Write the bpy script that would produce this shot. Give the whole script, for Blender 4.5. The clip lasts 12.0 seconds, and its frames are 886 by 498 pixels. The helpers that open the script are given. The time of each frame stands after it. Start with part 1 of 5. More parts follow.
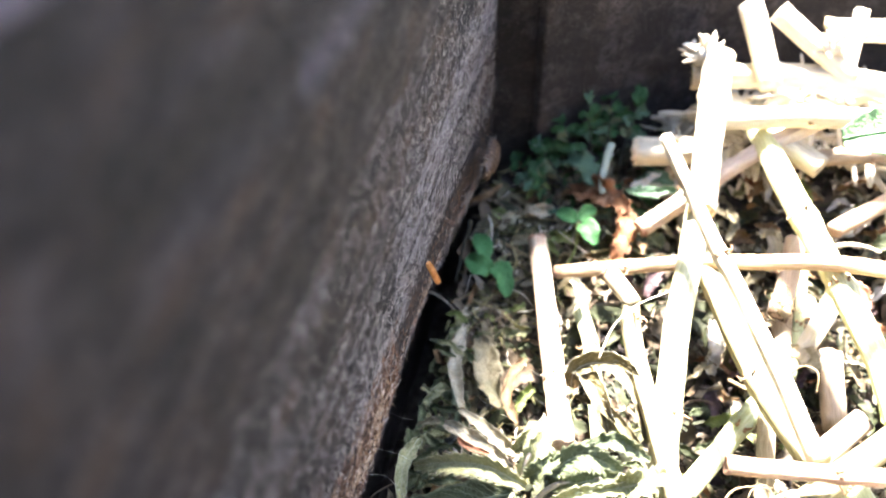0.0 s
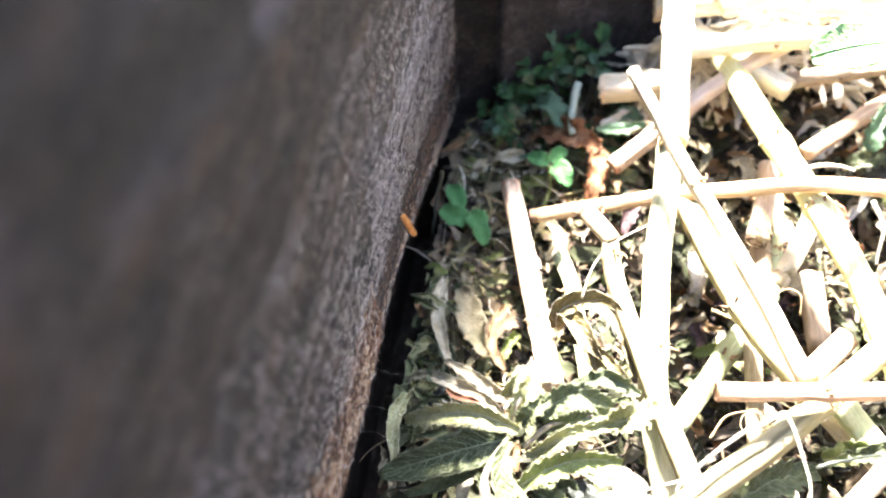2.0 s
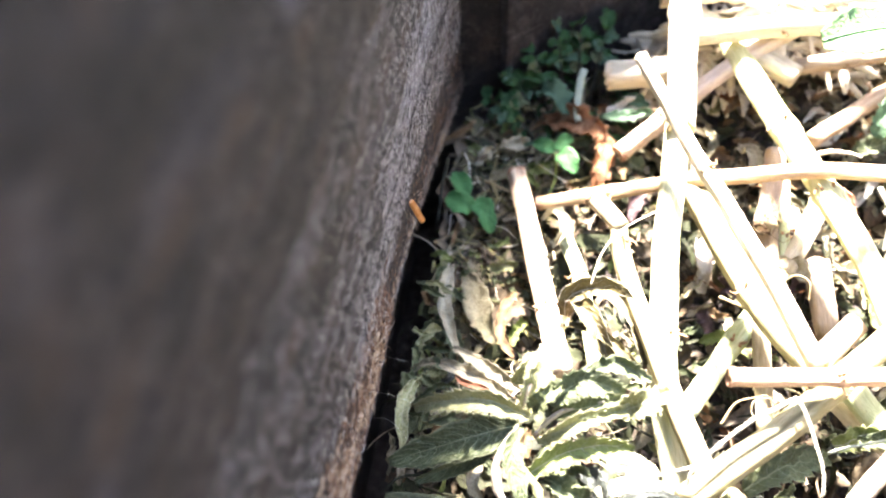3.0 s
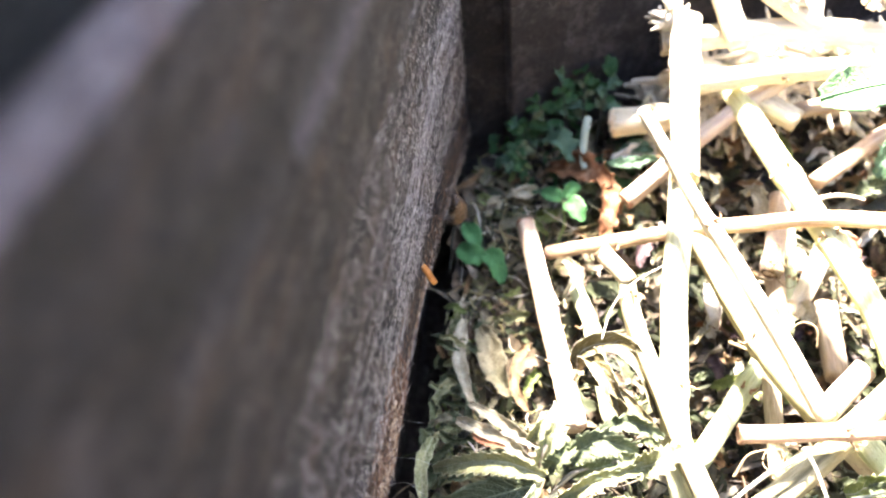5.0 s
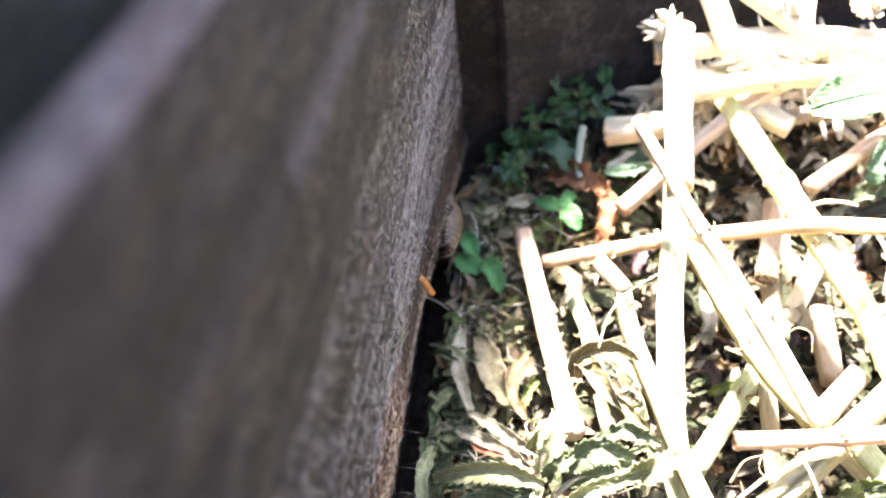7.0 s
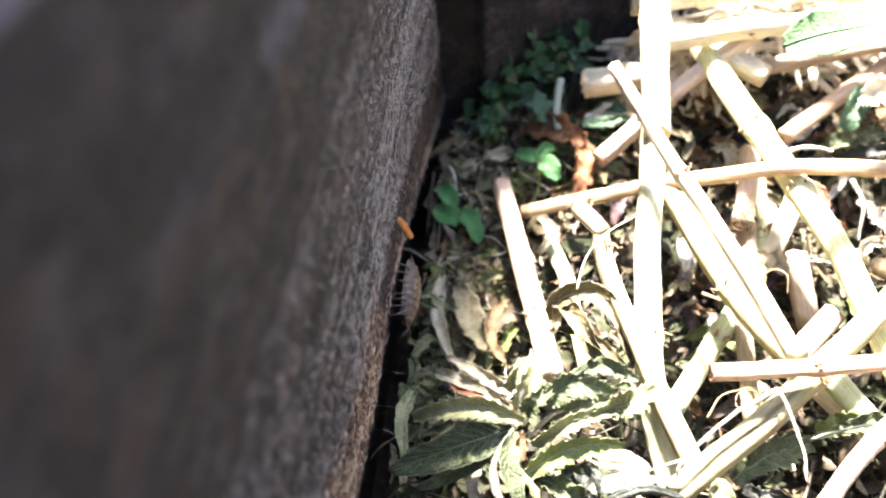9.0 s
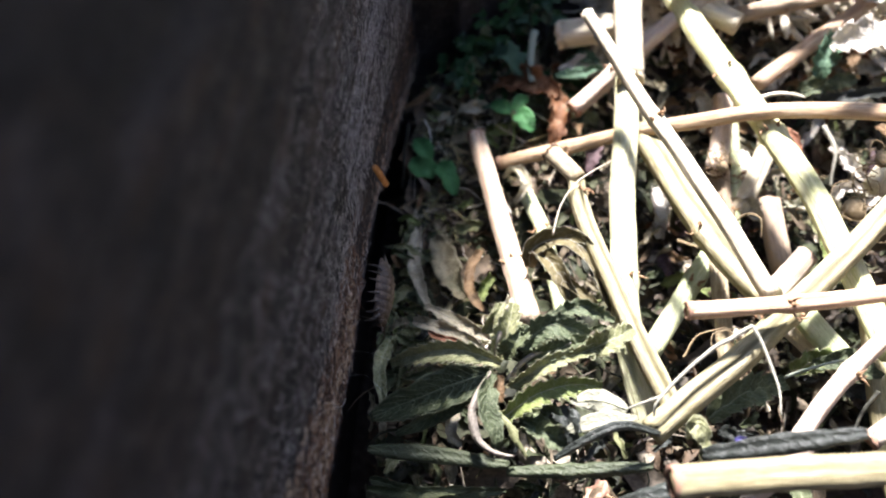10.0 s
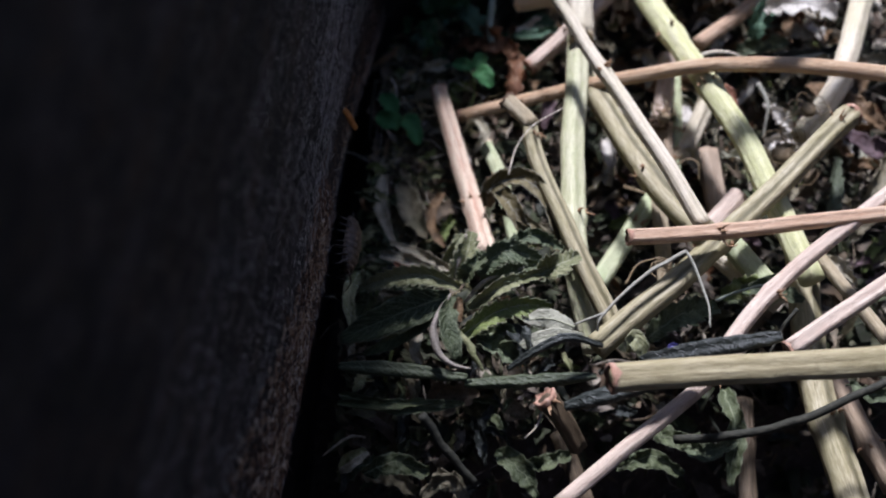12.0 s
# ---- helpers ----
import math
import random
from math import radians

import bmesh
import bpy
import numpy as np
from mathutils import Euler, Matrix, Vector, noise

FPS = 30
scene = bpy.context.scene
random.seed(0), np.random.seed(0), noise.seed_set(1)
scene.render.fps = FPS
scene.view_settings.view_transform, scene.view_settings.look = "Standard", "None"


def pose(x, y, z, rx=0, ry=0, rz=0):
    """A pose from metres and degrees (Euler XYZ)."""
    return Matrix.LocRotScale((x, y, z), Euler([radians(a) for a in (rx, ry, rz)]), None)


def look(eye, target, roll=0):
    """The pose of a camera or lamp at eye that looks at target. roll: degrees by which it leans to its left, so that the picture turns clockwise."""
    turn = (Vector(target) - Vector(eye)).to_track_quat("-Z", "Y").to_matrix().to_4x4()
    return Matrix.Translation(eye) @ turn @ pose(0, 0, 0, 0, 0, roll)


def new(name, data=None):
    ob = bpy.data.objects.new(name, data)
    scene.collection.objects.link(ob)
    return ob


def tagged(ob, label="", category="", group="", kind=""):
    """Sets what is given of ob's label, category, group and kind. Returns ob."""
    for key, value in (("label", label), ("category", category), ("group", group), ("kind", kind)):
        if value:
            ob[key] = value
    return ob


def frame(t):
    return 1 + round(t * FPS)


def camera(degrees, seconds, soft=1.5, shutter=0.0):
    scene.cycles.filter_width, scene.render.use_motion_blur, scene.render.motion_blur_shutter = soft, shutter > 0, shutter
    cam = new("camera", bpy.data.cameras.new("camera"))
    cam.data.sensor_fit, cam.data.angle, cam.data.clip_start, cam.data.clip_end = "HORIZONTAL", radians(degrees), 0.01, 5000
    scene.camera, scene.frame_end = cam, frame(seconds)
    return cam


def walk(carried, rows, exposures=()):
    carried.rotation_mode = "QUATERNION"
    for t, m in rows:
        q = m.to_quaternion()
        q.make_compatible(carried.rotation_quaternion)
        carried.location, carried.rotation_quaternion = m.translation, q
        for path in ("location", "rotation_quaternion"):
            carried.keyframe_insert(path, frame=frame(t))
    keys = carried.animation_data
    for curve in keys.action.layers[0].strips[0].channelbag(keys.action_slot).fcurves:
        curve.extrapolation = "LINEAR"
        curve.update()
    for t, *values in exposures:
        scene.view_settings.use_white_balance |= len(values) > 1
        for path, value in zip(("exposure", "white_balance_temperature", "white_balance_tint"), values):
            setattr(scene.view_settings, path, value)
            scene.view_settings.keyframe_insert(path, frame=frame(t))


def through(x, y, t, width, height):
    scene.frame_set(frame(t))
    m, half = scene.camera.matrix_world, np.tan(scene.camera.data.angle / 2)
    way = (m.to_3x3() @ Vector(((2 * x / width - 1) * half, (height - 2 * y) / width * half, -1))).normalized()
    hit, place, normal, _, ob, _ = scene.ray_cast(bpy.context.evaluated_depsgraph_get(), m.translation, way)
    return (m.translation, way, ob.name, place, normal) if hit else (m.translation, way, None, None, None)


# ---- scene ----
cam = camera(50.0, 12.0, soft=1.9)
cam.data.dof.use_dof = True
cam.data.dof.focus_distance = 0.162
cam.data.dof.aperture_fstop = 16.5

# time, eye, target, roll
PATH = [
    (0, (0.00322, -0.11843, 0.15119), (0.00143, -0.05619, 0.07294), -2.00),
    (0.5, (0.00639, -0.10959, 0.15204), (0.00308, -0.04866, 0.07281), -4.47),
    (1, (0.00876, -0.10850, 0.15228), (0.00514, -0.04817, 0.07260), -5.52),
    (1.5, (0.00815, -0.11308, 0.15062), (0.00609, -0.05241, 0.07115), -5.30),
    (2, (0.00273, -0.11854, 0.14806), (0.00351, -0.05958, 0.06729), -4.60),
    (2.5, (0.00051, -0.11869, 0.14675), (0.00196, -0.06046, 0.06546), -4.04),
    (4.3, (-0.00087, -0.11583, 0.15181), (0.00034, -0.05734, 0.07071), -5.35),
    (4.5, (-0.00032, -0.11424, 0.15429), (0.00057, -0.05570, 0.07322), -5.89),
    (5, (0.00110, -0.11298, 0.15589), (0.00130, -0.05414, 0.07503), -7.07),
    (5.5, (-0.00039, -0.11302, 0.15775), (0.00011, -0.05413, 0.07693), -6.79),
    (6, (0.00128, -0.11132, 0.15867), (0.00160, -0.05248, 0.07781), -7.24),
    (6.5, (0.00210, -0.11229, 0.15821), (0.00225, -0.05304, 0.07765), -7.62),
    (8.3, (0.00142, -0.11561, 0.15852), (0.00164, -0.05691, 0.07756), -8.20),
    (8.5, (0.00157, -0.11668, 0.15493), (0.00230, -0.05769, 0.07419), -7.42),
    (9, (0.00140, -0.12057, 0.15310), (0.00326, -0.06225, 0.07189), -6.89),
    (9.5, (0.00024, -0.12324, 0.15002), (0.00291, -0.06565, 0.06832), -6.24),
    (10, (0.00063, -0.12508, 0.14966), (0.00458, -0.06889, 0.06704), -5.95),
    (10.5, (0.00121, -0.12648, 0.14863), (0.00569, -0.07098, 0.06556), -6.19),
    (11, (0.00498, -0.13298, 0.14948), (0.01278, -0.07849, 0.06599), -2.88),
    (11.5, (-0.00495, -0.14449, 0.15524), (0.00536, -0.08873, 0.07287), -0.67),
    (12, (-0.00176, -0.14233, 0.15592), (0.00580, -0.08727, 0.07279), -2.60),
]
EXPOSURES = [(0, 4.2, 6900, 12), (2.5, 4.3, 7200, 13), (6.5, 4.3, 7250, 13), (8.5, 4.12, 7250, 13), (9.5, 3.08, 6950, 14), (10.0, 2.2, 6450, 14), (10.5, 1.48, 6050, 17), (11, 0.82, 5800, 18), (11.5, 0.50, 5750, 18), (12, 0.48, 5750, 18)]
walk(cam, [(t, look(e, a, r)) for t, e, a, r in PATH], EXPOSURES)

# ---- light: high daylight from behind the corner, open sky above the bin ----
SUN_FROM = Vector((0.078, 0.66, 1.0))
world = bpy.data.worlds.new("sky")
scene.world = world
world.use_nodes = True
wn = world.node_tree.nodes
sky = wn.new("ShaderNodeTexSky")
sky.sky_type, sky.sun_disc = "NISHITA", False
sky.sun_elevation = math.atan2(SUN_FROM.z, math.hypot(SUN_FROM.x, SUN_FROM.y))
sky.sun_rotation = math.atan2(SUN_FROM.x, SUN_FROM.y)
wn["Background"].inputs["Strength"].default_value = 0.108
world.node_tree.links.new(sky.outputs["Color"], wn["Background"].inputs["Color"])
lamp = bpy.data.lights.new("sun", "SUN")
lamp.energy, lamp.angle, lamp.color = 5.0, radians(6), (1.0, 0.975, 0.95)
sun = new("sun", lamp)
sun.matrix_world = look(SUN_FROM, (0, 0, 0))


# ---- materials ----
def shader(name, rough=0.6):
    m = bpy.data.materials.new(name)
    m.use_nodes = True
    nt = m.node_tree
    b = nt.nodes["Principled BSDF"]
    b.inputs["Roughness"].default_value = rough
    b.inputs["Specular IOR Level"].default_value = 0.35
    return m, nt, b


def ramp(nt, fac, *stops):
    r = nt.nodes.new("ShaderNodeValToRGB")
    while len(r.color_ramp.elements) < len(stops):
        r.color_ramp.elements.new(0.5)
    for el, (p, c) in zip(r.color_ramp.elements, stops):
        el.position, el.color = p, (*c, 1)
    nt.links.new(fac, r.inputs["Fac"])
    return r.outputs["Color"]


def grain(nt, source, size, detail=4, rough=0.6):
    """Noise over a coordinate, stretched by size (features per metre, x y z)."""
    mp = nt.nodes.new("ShaderNodeMapping")
    mp.inputs["Scale"].default_value = size
    no = nt.nodes.new("ShaderNodeTexNoise")
    no.inputs["Scale"].default_value = 1.0
    no.inputs["Detail"].default_value = detail
    no.inputs["Roughness"].default_value = rough
    nt.links.new(source, mp.inputs["Vector"])
    nt.links.new(mp.outputs["Vector"], no.inputs["Vector"])
    return no.outputs["Fac"]


def blend(nt, fac, a, b, kind="MIX"):
    mx = nt.nodes.new("ShaderNodeMix")
    mx.data_type, mx.blend_type = "RGBA", kind
    for value, socket in ((fac, mx.inputs[0]), (a, mx.inputs[6]), (b, mx.inputs[7])):
        if isinstance(value, (int, float)):
            socket.default_value = value
        elif isinstance(value, tuple):
            socket.default_value = (*value, 1)
        else:
            nt.links.new(value, socket)
    return mx.outputs[2]


def maths(nt, op, a, b=0.0, c=0.0):
    m = nt.nodes.new("ShaderNodeMath")
    m.operation = op
    for value, socket in zip((a, b, c), m.inputs):
        if isinstance(value, (int, float)):
            socket.default_value = value
        else:
            nt.links.new(value, socket)
    return m.outputs[0]


def bump(nt, b, height, metres, strength=0.8):
    bp = nt.nodes.new("ShaderNodeBump")
    bp.inputs["Strength"].default_value = strength
    bp.inputs["Distance"].default_value = metres
    nt.links.new(height, bp.inputs["Height"])
    nt.links.new(bp.outputs["Normal"], b.inputs["Normal"])


def coords(nt, which="Object"):
    return nt.nodes.new("ShaderNodeTexCoord").outputs[which]


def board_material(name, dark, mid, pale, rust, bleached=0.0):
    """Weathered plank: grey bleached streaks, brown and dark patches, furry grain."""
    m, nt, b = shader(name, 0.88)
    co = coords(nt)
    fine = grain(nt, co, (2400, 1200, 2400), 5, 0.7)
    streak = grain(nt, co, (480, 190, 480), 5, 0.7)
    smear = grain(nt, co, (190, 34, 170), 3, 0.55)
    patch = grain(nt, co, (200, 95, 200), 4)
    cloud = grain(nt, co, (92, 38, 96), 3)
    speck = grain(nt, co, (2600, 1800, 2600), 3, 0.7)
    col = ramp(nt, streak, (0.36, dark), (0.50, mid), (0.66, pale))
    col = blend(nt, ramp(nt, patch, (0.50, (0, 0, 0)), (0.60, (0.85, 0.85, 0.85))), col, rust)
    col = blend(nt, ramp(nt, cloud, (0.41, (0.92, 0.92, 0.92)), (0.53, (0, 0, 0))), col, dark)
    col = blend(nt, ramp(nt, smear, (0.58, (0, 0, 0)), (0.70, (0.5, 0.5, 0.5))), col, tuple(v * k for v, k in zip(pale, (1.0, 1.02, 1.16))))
    if bleached:
        # a broken, bluish weathered streak that runs along the board
        sep = nt.nodes.new("ShaderNodeSeparateXYZ")
        nt.links.new(co, sep.inputs[0])
        off = maths(nt, "MULTIPLY_ADD", sep.outputs["Y"], 0.244, sep.outputs["Z"])
        off = maths(nt, "ADD", off, maths(nt, "MULTIPLY", maths(nt, "SUBTRACT", grain(nt, co, (150, 60, 150), 3), 0.5), 0.004))
        near = ramp(nt, maths(nt, "ABSOLUTE", maths(nt, "SUBTRACT", off, 0.0853)), (0.0002, (1, 1, 1)), (0.0010, (0, 0, 0)))
        along = maths(nt, "MULTIPLY_ADD", sep.outputs["Y"], 10.0, 1.0)
        weak = bleached * 0.22
        gaps = ramp(nt, along, (0.14, (0, 0, 0)), (0.22, (weak, weak, weak)), (0.36, (weak, weak, weak)), (0.385, (0, 0, 0)), (0.405, (bleached, bleached, bleached)), (0.66, (bleached * 0.8, bleached * 0.8, bleached * 0.8)), (0.72, (0, 0, 0)))
        col = blend(nt, blend(nt, 1.0, near, gaps, "MULTIPLY"), col, tuple(v * k for v, k in zip(pale, (1.45, 1.65, 2.1))))
    col = blend(nt, ramp(nt, fine, (0.38, (0.85, 0.85, 0.85)), (0.56, (0, 0, 0))), col, dark)
    col = blend(nt, ramp(nt, speck, (0.58, (0, 0, 0)), (0.70, (0.7, 0.7, 0.7))), col, tuple(v * 1.5 for v in pale))
    nt.links.new(col, b.inputs["Base Color"])
    bump(nt, b, maths(nt, "ADD", maths(nt, "ADD", fine, speck), maths(nt, "MULTIPLY", streak, 1.2)), 0.0011, 1.0)
    return m


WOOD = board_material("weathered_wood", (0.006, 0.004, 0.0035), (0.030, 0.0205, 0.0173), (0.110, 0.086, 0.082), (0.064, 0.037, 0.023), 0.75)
# paler, bluer wood for the top edge: its sky light is put into the colour
WOOD_SKYLIT_EDGE = board_material("skylit_wood_edge", (0.082, 0.064, 0.069), (0.158, 0.125, 0.135), (0.260, 0.215, 0.228), (0.148, 0.102, 0.104))
WOOD_DARK = board_material("dark_damp_wood", (0.010, 0.008, 0.008), (0.032, 0.027, 0.027), (0.075, 0.066, 0.064), (0.050, 0.036, 0.031))

WOOD_BACK = board_material("grey_damp_wood", (0.024, 0.021, 0.022), (0.064, 0.056, 0.058), (0.135, 0.121, 0.123), (0.080, 0.062, 0.058))


def fibre_material(name, a, b_):
    m, nt, b = shader(name, 0.6)
    rnd = nt.nodes.new("ShaderNodeNewGeometry").outputs["Random Per Island"]
    nt.links.new(ramp(nt, rnd, (0.0, a), (0.75, b_), (1.0, (0.80, 0.74, 0.68))), b.inputs["Base Color"])
    return m


FIBRE = fibre_material("wood_fibre", (0.10, 0.078, 0.064), (0.52, 0.465, 0.43))


def stem_material(name, a, b_, c, blotch, groove=0.16):
    m, nt, b = shader(name, 0.5)
    a, b_, c, blotch = ((r * 0.96, g * 0.93, u * 0.88) for r, g, u in (a, b_, c, blotch))
    uv = coords(nt, "UV")
    ob = coords(nt)
    streak = grain(nt, uv, (9, 90, 1), 4, 0.65)
    rib = grain(nt, uv, (30, 45, 1), 3, 0.7)
    wide = grain(nt, ob, (75, 75, 75), 3)
    spot = grain(nt, ob, (420, 420, 420), 4)
    tone = nt.nodes.new("ShaderNodeObjectInfo").outputs["Random"]
    col = ramp(nt, streak, (0.25, a), (0.52, b_), (0.80, c))
    col = blend(nt, ramp(nt, wide, (0.45, (0, 0, 0)), (0.70, (0.75, 0.75, 0.75))), col, blotch)
    col = blend(nt, ramp(nt, spot, (0.28, (0.4, 0.4, 0.4)), (0.40, (0, 0, 0))), col, tuple(v * 0.45 for v in blotch))
    col = blend(nt, ramp(nt, tone, (0, (0.0, 0.0, 0.0)), (1, (0.35, 0.35, 0.35))), col, b_)
    line = grain(nt, uv, (44, 12, 1), 2)
    col = blend(nt, ramp(nt, line, (0.28, (0.16, 0.16, 0.16)), (0.42, (0, 0, 0))), col, tuple(v * 0.5 for v in a))
    thread = grain(nt, uv, (62, 320, 1), 4, 0.7)
    col = blend(nt, ramp(nt, thread, (0.36, (0.42, 0.42, 0.42)), (0.50, (0, 0, 0))), col, tuple(v * 0.55 for v in a))
    col = blend(nt, ramp(nt, thread, (0.54, (0, 0, 0)), (0.66, (0.5, 0.5, 0.5))), col, c)
    sep = nt.nodes.new("ShaderNodeSeparateXYZ")
    nt.links.new(uv, sep.inputs[0])
    off = maths(nt, "ABSOLUTE", maths(nt, "SUBTRACT", sep.outputs["X"], 0.302))
    off = maths(nt, "ADD", off, maths(nt, "MULTIPLY", maths(nt, "SUBTRACT", streak, 0.5), 0.09))
    col = blend(nt, ramp(nt, off, (0.012, (groove, groove, groove)), (0.055, (0, 0, 0))), col, tuple(v * 0.42 for v in a))
    fleck = grain(nt, ob, (1500, 1500, 1500), 2)
    col = blend(nt, ramp(nt, fleck, (0.66, (0, 0, 0)), (0.74, (0.6, 0.6, 0.6))), col, tuple(v * 0.4 for v in blotch))
    nt.links.new(col, b.inputs["Base Color"])
    bump(nt, b, maths(nt, "ADD", maths(nt, "ADD", maths(nt, "MULTIPLY", rib, 1.2), thread), spot), 0.00026, 0.8)
    return m


STEM = {
    "straw": stem_material("dry_straw_stem", (0.54, 0.46, 0.34), (0.66, 0.60, 0.48), (0.76, 0.71, 0.64), (0.55, 0.52, 0.35)),
    "straw_red": stem_material("red_streaked_stem", (0.52, 0.24, 0.16), (0.65, 0.53, 0.41), (0.71, 0.63, 0.52), (0.60, 0.42, 0.32)),
    "straw_green": stem_material("greenish_straw_stem", (0.38, 0.41, 0.21), (0.59, 0.58, 0.41), (0.70, 0.68, 0.56), (0.45, 0.50, 0.25)),
    "straw_brown": stem_material("dull_straw_stem", (0.25, 0.19, 0.11), (0.41, 0.345, 0.235), (0.55, 0.49, 0.37), (0.34, 0.285, 0.16)),
    "pink": stem_material("pinkish_brown_stem", (0.40, 0.235, 0.155), (0.57, 0.41, 0.295), (0.69, 0.56, 0.44), (0.49, 0.32, 0.21)),
    "tan": stem_material("tan_brown_stem", (0.37, 0.22, 0.125), (0.54, 0.38, 0.245), (0.68, 0.56, 0.42), (0.45, 0.29, 0.165)),
    "olive": stem_material("olive_brown_stem", (0.20, 0.165, 0.085), (0.36, 0.315, 0.19), (0.50, 0.455, 0.31), (0.27, 0.235, 0.12)),
    "straw_groove": stem_material("grooved_olive_stem", (0.20, 0.175, 0.08), (0.38, 0.34, 0.215), (0.58, 0.535, 0.42), (0.29, 0.27, 0.13), 0.8),
    "pinkpale": stem_material("pale_pink_stem", (0.50, 0.355, 0.29), (0.65, 0.54, 0.46), (0.75, 0.685, 0.62), (0.56, 0.42, 0.34)),
    "yellow": stem_material("yellow_green_stem", (0.50, 0.53, 0.21), (0.65, 0.65, 0.38), (0.74, 0.72, 0.55), (0.57, 0.59, 0.34)),
    "green": stem_material("pale_green_stem", (0.33, 0.40, 0.20), (0.47, 0.53, 0.32), (0.61, 0.63, 0.48), (0.48, 0.48, 0.32)),
    # dark brown stub; also two olive stems whose shade is put into this colour
    "darkbrown": stem_material("dark_brown_and_shaded_stem", (0.05, 0.036, 0.024), (0.12, 0.09, 0.06), (0.22, 0.17, 0.12), (0.08, 0.06, 0.035)),
    "brown": stem_material("brown_dry_stem", (0.24, 0.175, 0.12), (0.38, 0.295, 0.22), (0.49, 0.41, 0.33), (0.29, 0.22, 0.14)),
}


def plain_noisy(name, a, b_, c, size=500, rough=0.75, relief=0.0003):
    m, nt, b = shader(name, rough)
    co = coords(nt)
    f = grain(nt, co, (size, size, size), 5, 0.65)
    g = grain(nt, co, (size * 0.17, size * 0.17, size * 0.17), 3)
    col = blend(nt, g, ramp(nt, f, (0.3, a), (0.5, b_), (0.72, c)), b_)
    nt.links.new(col, b.inputs["Base Color"])
    bump(nt, b, f, relief)
    return m


CUT_RED = plain_noisy("rust_cut_end", (0.14, 0.065, 0.04), (0.34, 0.19, 0.13), (0.60, 0.47, 0.38), 700)
CUT_PALE = plain_noisy("pale_pith", (0.36, 0.26, 0.16), (0.58, 0.48, 0.33), (0.72, 0.64, 0.50), 900)
CUT_DARK = plain_noisy("dark_hollow_end", (0.03, 0.02, 0.014), (0.10, 0.06, 0.035), (0.24, 0.15, 0.09), 900)
SCAR = plain_noisy("stem_scar", (0.12, 0.06, 0.035), (0.30, 0.18, 0.10), (0.50, 0.38, 0.25), 1200)
SOIL = plain_noisy("dark_soil", (0.018, 0.014, 0.013), (0.052, 0.042, 0.040), (0.14, 0.118, 0.115), 420, 0.9, 0.0015)


def leaf_material(name, a, b_, vein, c=None, through=0.25, rough=0.55, veins=0.13, mottle=0.42):
    m, nt, b = shader(name, rough)
    uv = nt.nodes.new("ShaderNodeSeparateXYZ")
    nt.links.new(coords(nt, "UV"), uv.inputs[0])
    ob = coords(nt)
    side = maths(nt, "ABSOLUTE", uv.outputs["X"])
    warp = maths(nt, "MULTIPLY", grain(nt, ob, (320, 320, 320), 2), 1.6)
    ribs = maths(nt, "SINE", maths(nt, "MULTIPLY", maths(nt, "ADD", warp, maths(nt, "SUBTRACT", maths(nt, "MULTIPLY", uv.outputs["Y"], 8.0), maths(nt, "MULTIPLY", side, 2.4))), 6.283))
    lines = maths(nt, "POWER", maths(nt, "MULTIPLY_ADD", ribs, 0.5, 0.5), 9.0)
    net = grain(nt, ob, (1900, 1900, 1900), 3)
    wide = grain(nt, ob, (190, 190, 190), 4)
    tone = nt.nodes.new("ShaderNodeObjectInfo").outputs["Random"]
    col = ramp(nt, wide, (0.34, a), (0.64, b_))
    if c:
        col = blend(nt, ramp(nt, grain(nt, ob, (260, 260, 260), 3), (0.54, (0, 0, 0)), (0.66, (0.85, 0.85, 0.85))), col, c)
    col = blend(nt, maths(nt, "MULTIPLY", lines, veins), col, vein)
    edge = ramp(nt, side, (0.84, (0, 0, 0)), (0.97, (0.4, 0.4, 0.4)))
    col = blend(nt, edge, col, vein)
    col = blend(nt, ramp(nt, net, (0.36, (mottle, mottle, mottle)), (0.54, (0, 0, 0))), col, tuple(v * 0.42 for v in a))
    col = blend(nt, ramp(nt, grain(nt, ob, (3200, 3200, 3200), 2), (0.56, (0, 0, 0)), (0.70, (0.45, 0.45, 0.45))), col, vein)
    col = blend(nt, maths(nt, "MULTIPLY", tone, 0.3), col, b_)
    nt.links.new(col, b.inputs["Base Color"])
    bump(nt, b, maths(nt, "ADD", maths(nt, "MULTIPLY", wide, 1.5), maths(nt, "ADD", maths(nt, "MULTIPLY", lines, min(0.25, veins * 2)), net)), 0.00035, 0.9)
    if through:
        tr = nt.nodes.new("ShaderNodeBsdfTranslucent")
        nt.links.new(col, tr.inputs["Color"])
        mx = nt.nodes.new("ShaderNodeMixShader")
        mx.inputs[0].default_value = through
        out = nt.nodes["Material Output"]
        nt.links.new(b.outputs[0], mx.inputs[1])
        nt.links.new(tr.outputs[0], mx.inputs[2])
        nt.links.new(mx.outputs[0], out.inputs["Surface"])
    return m


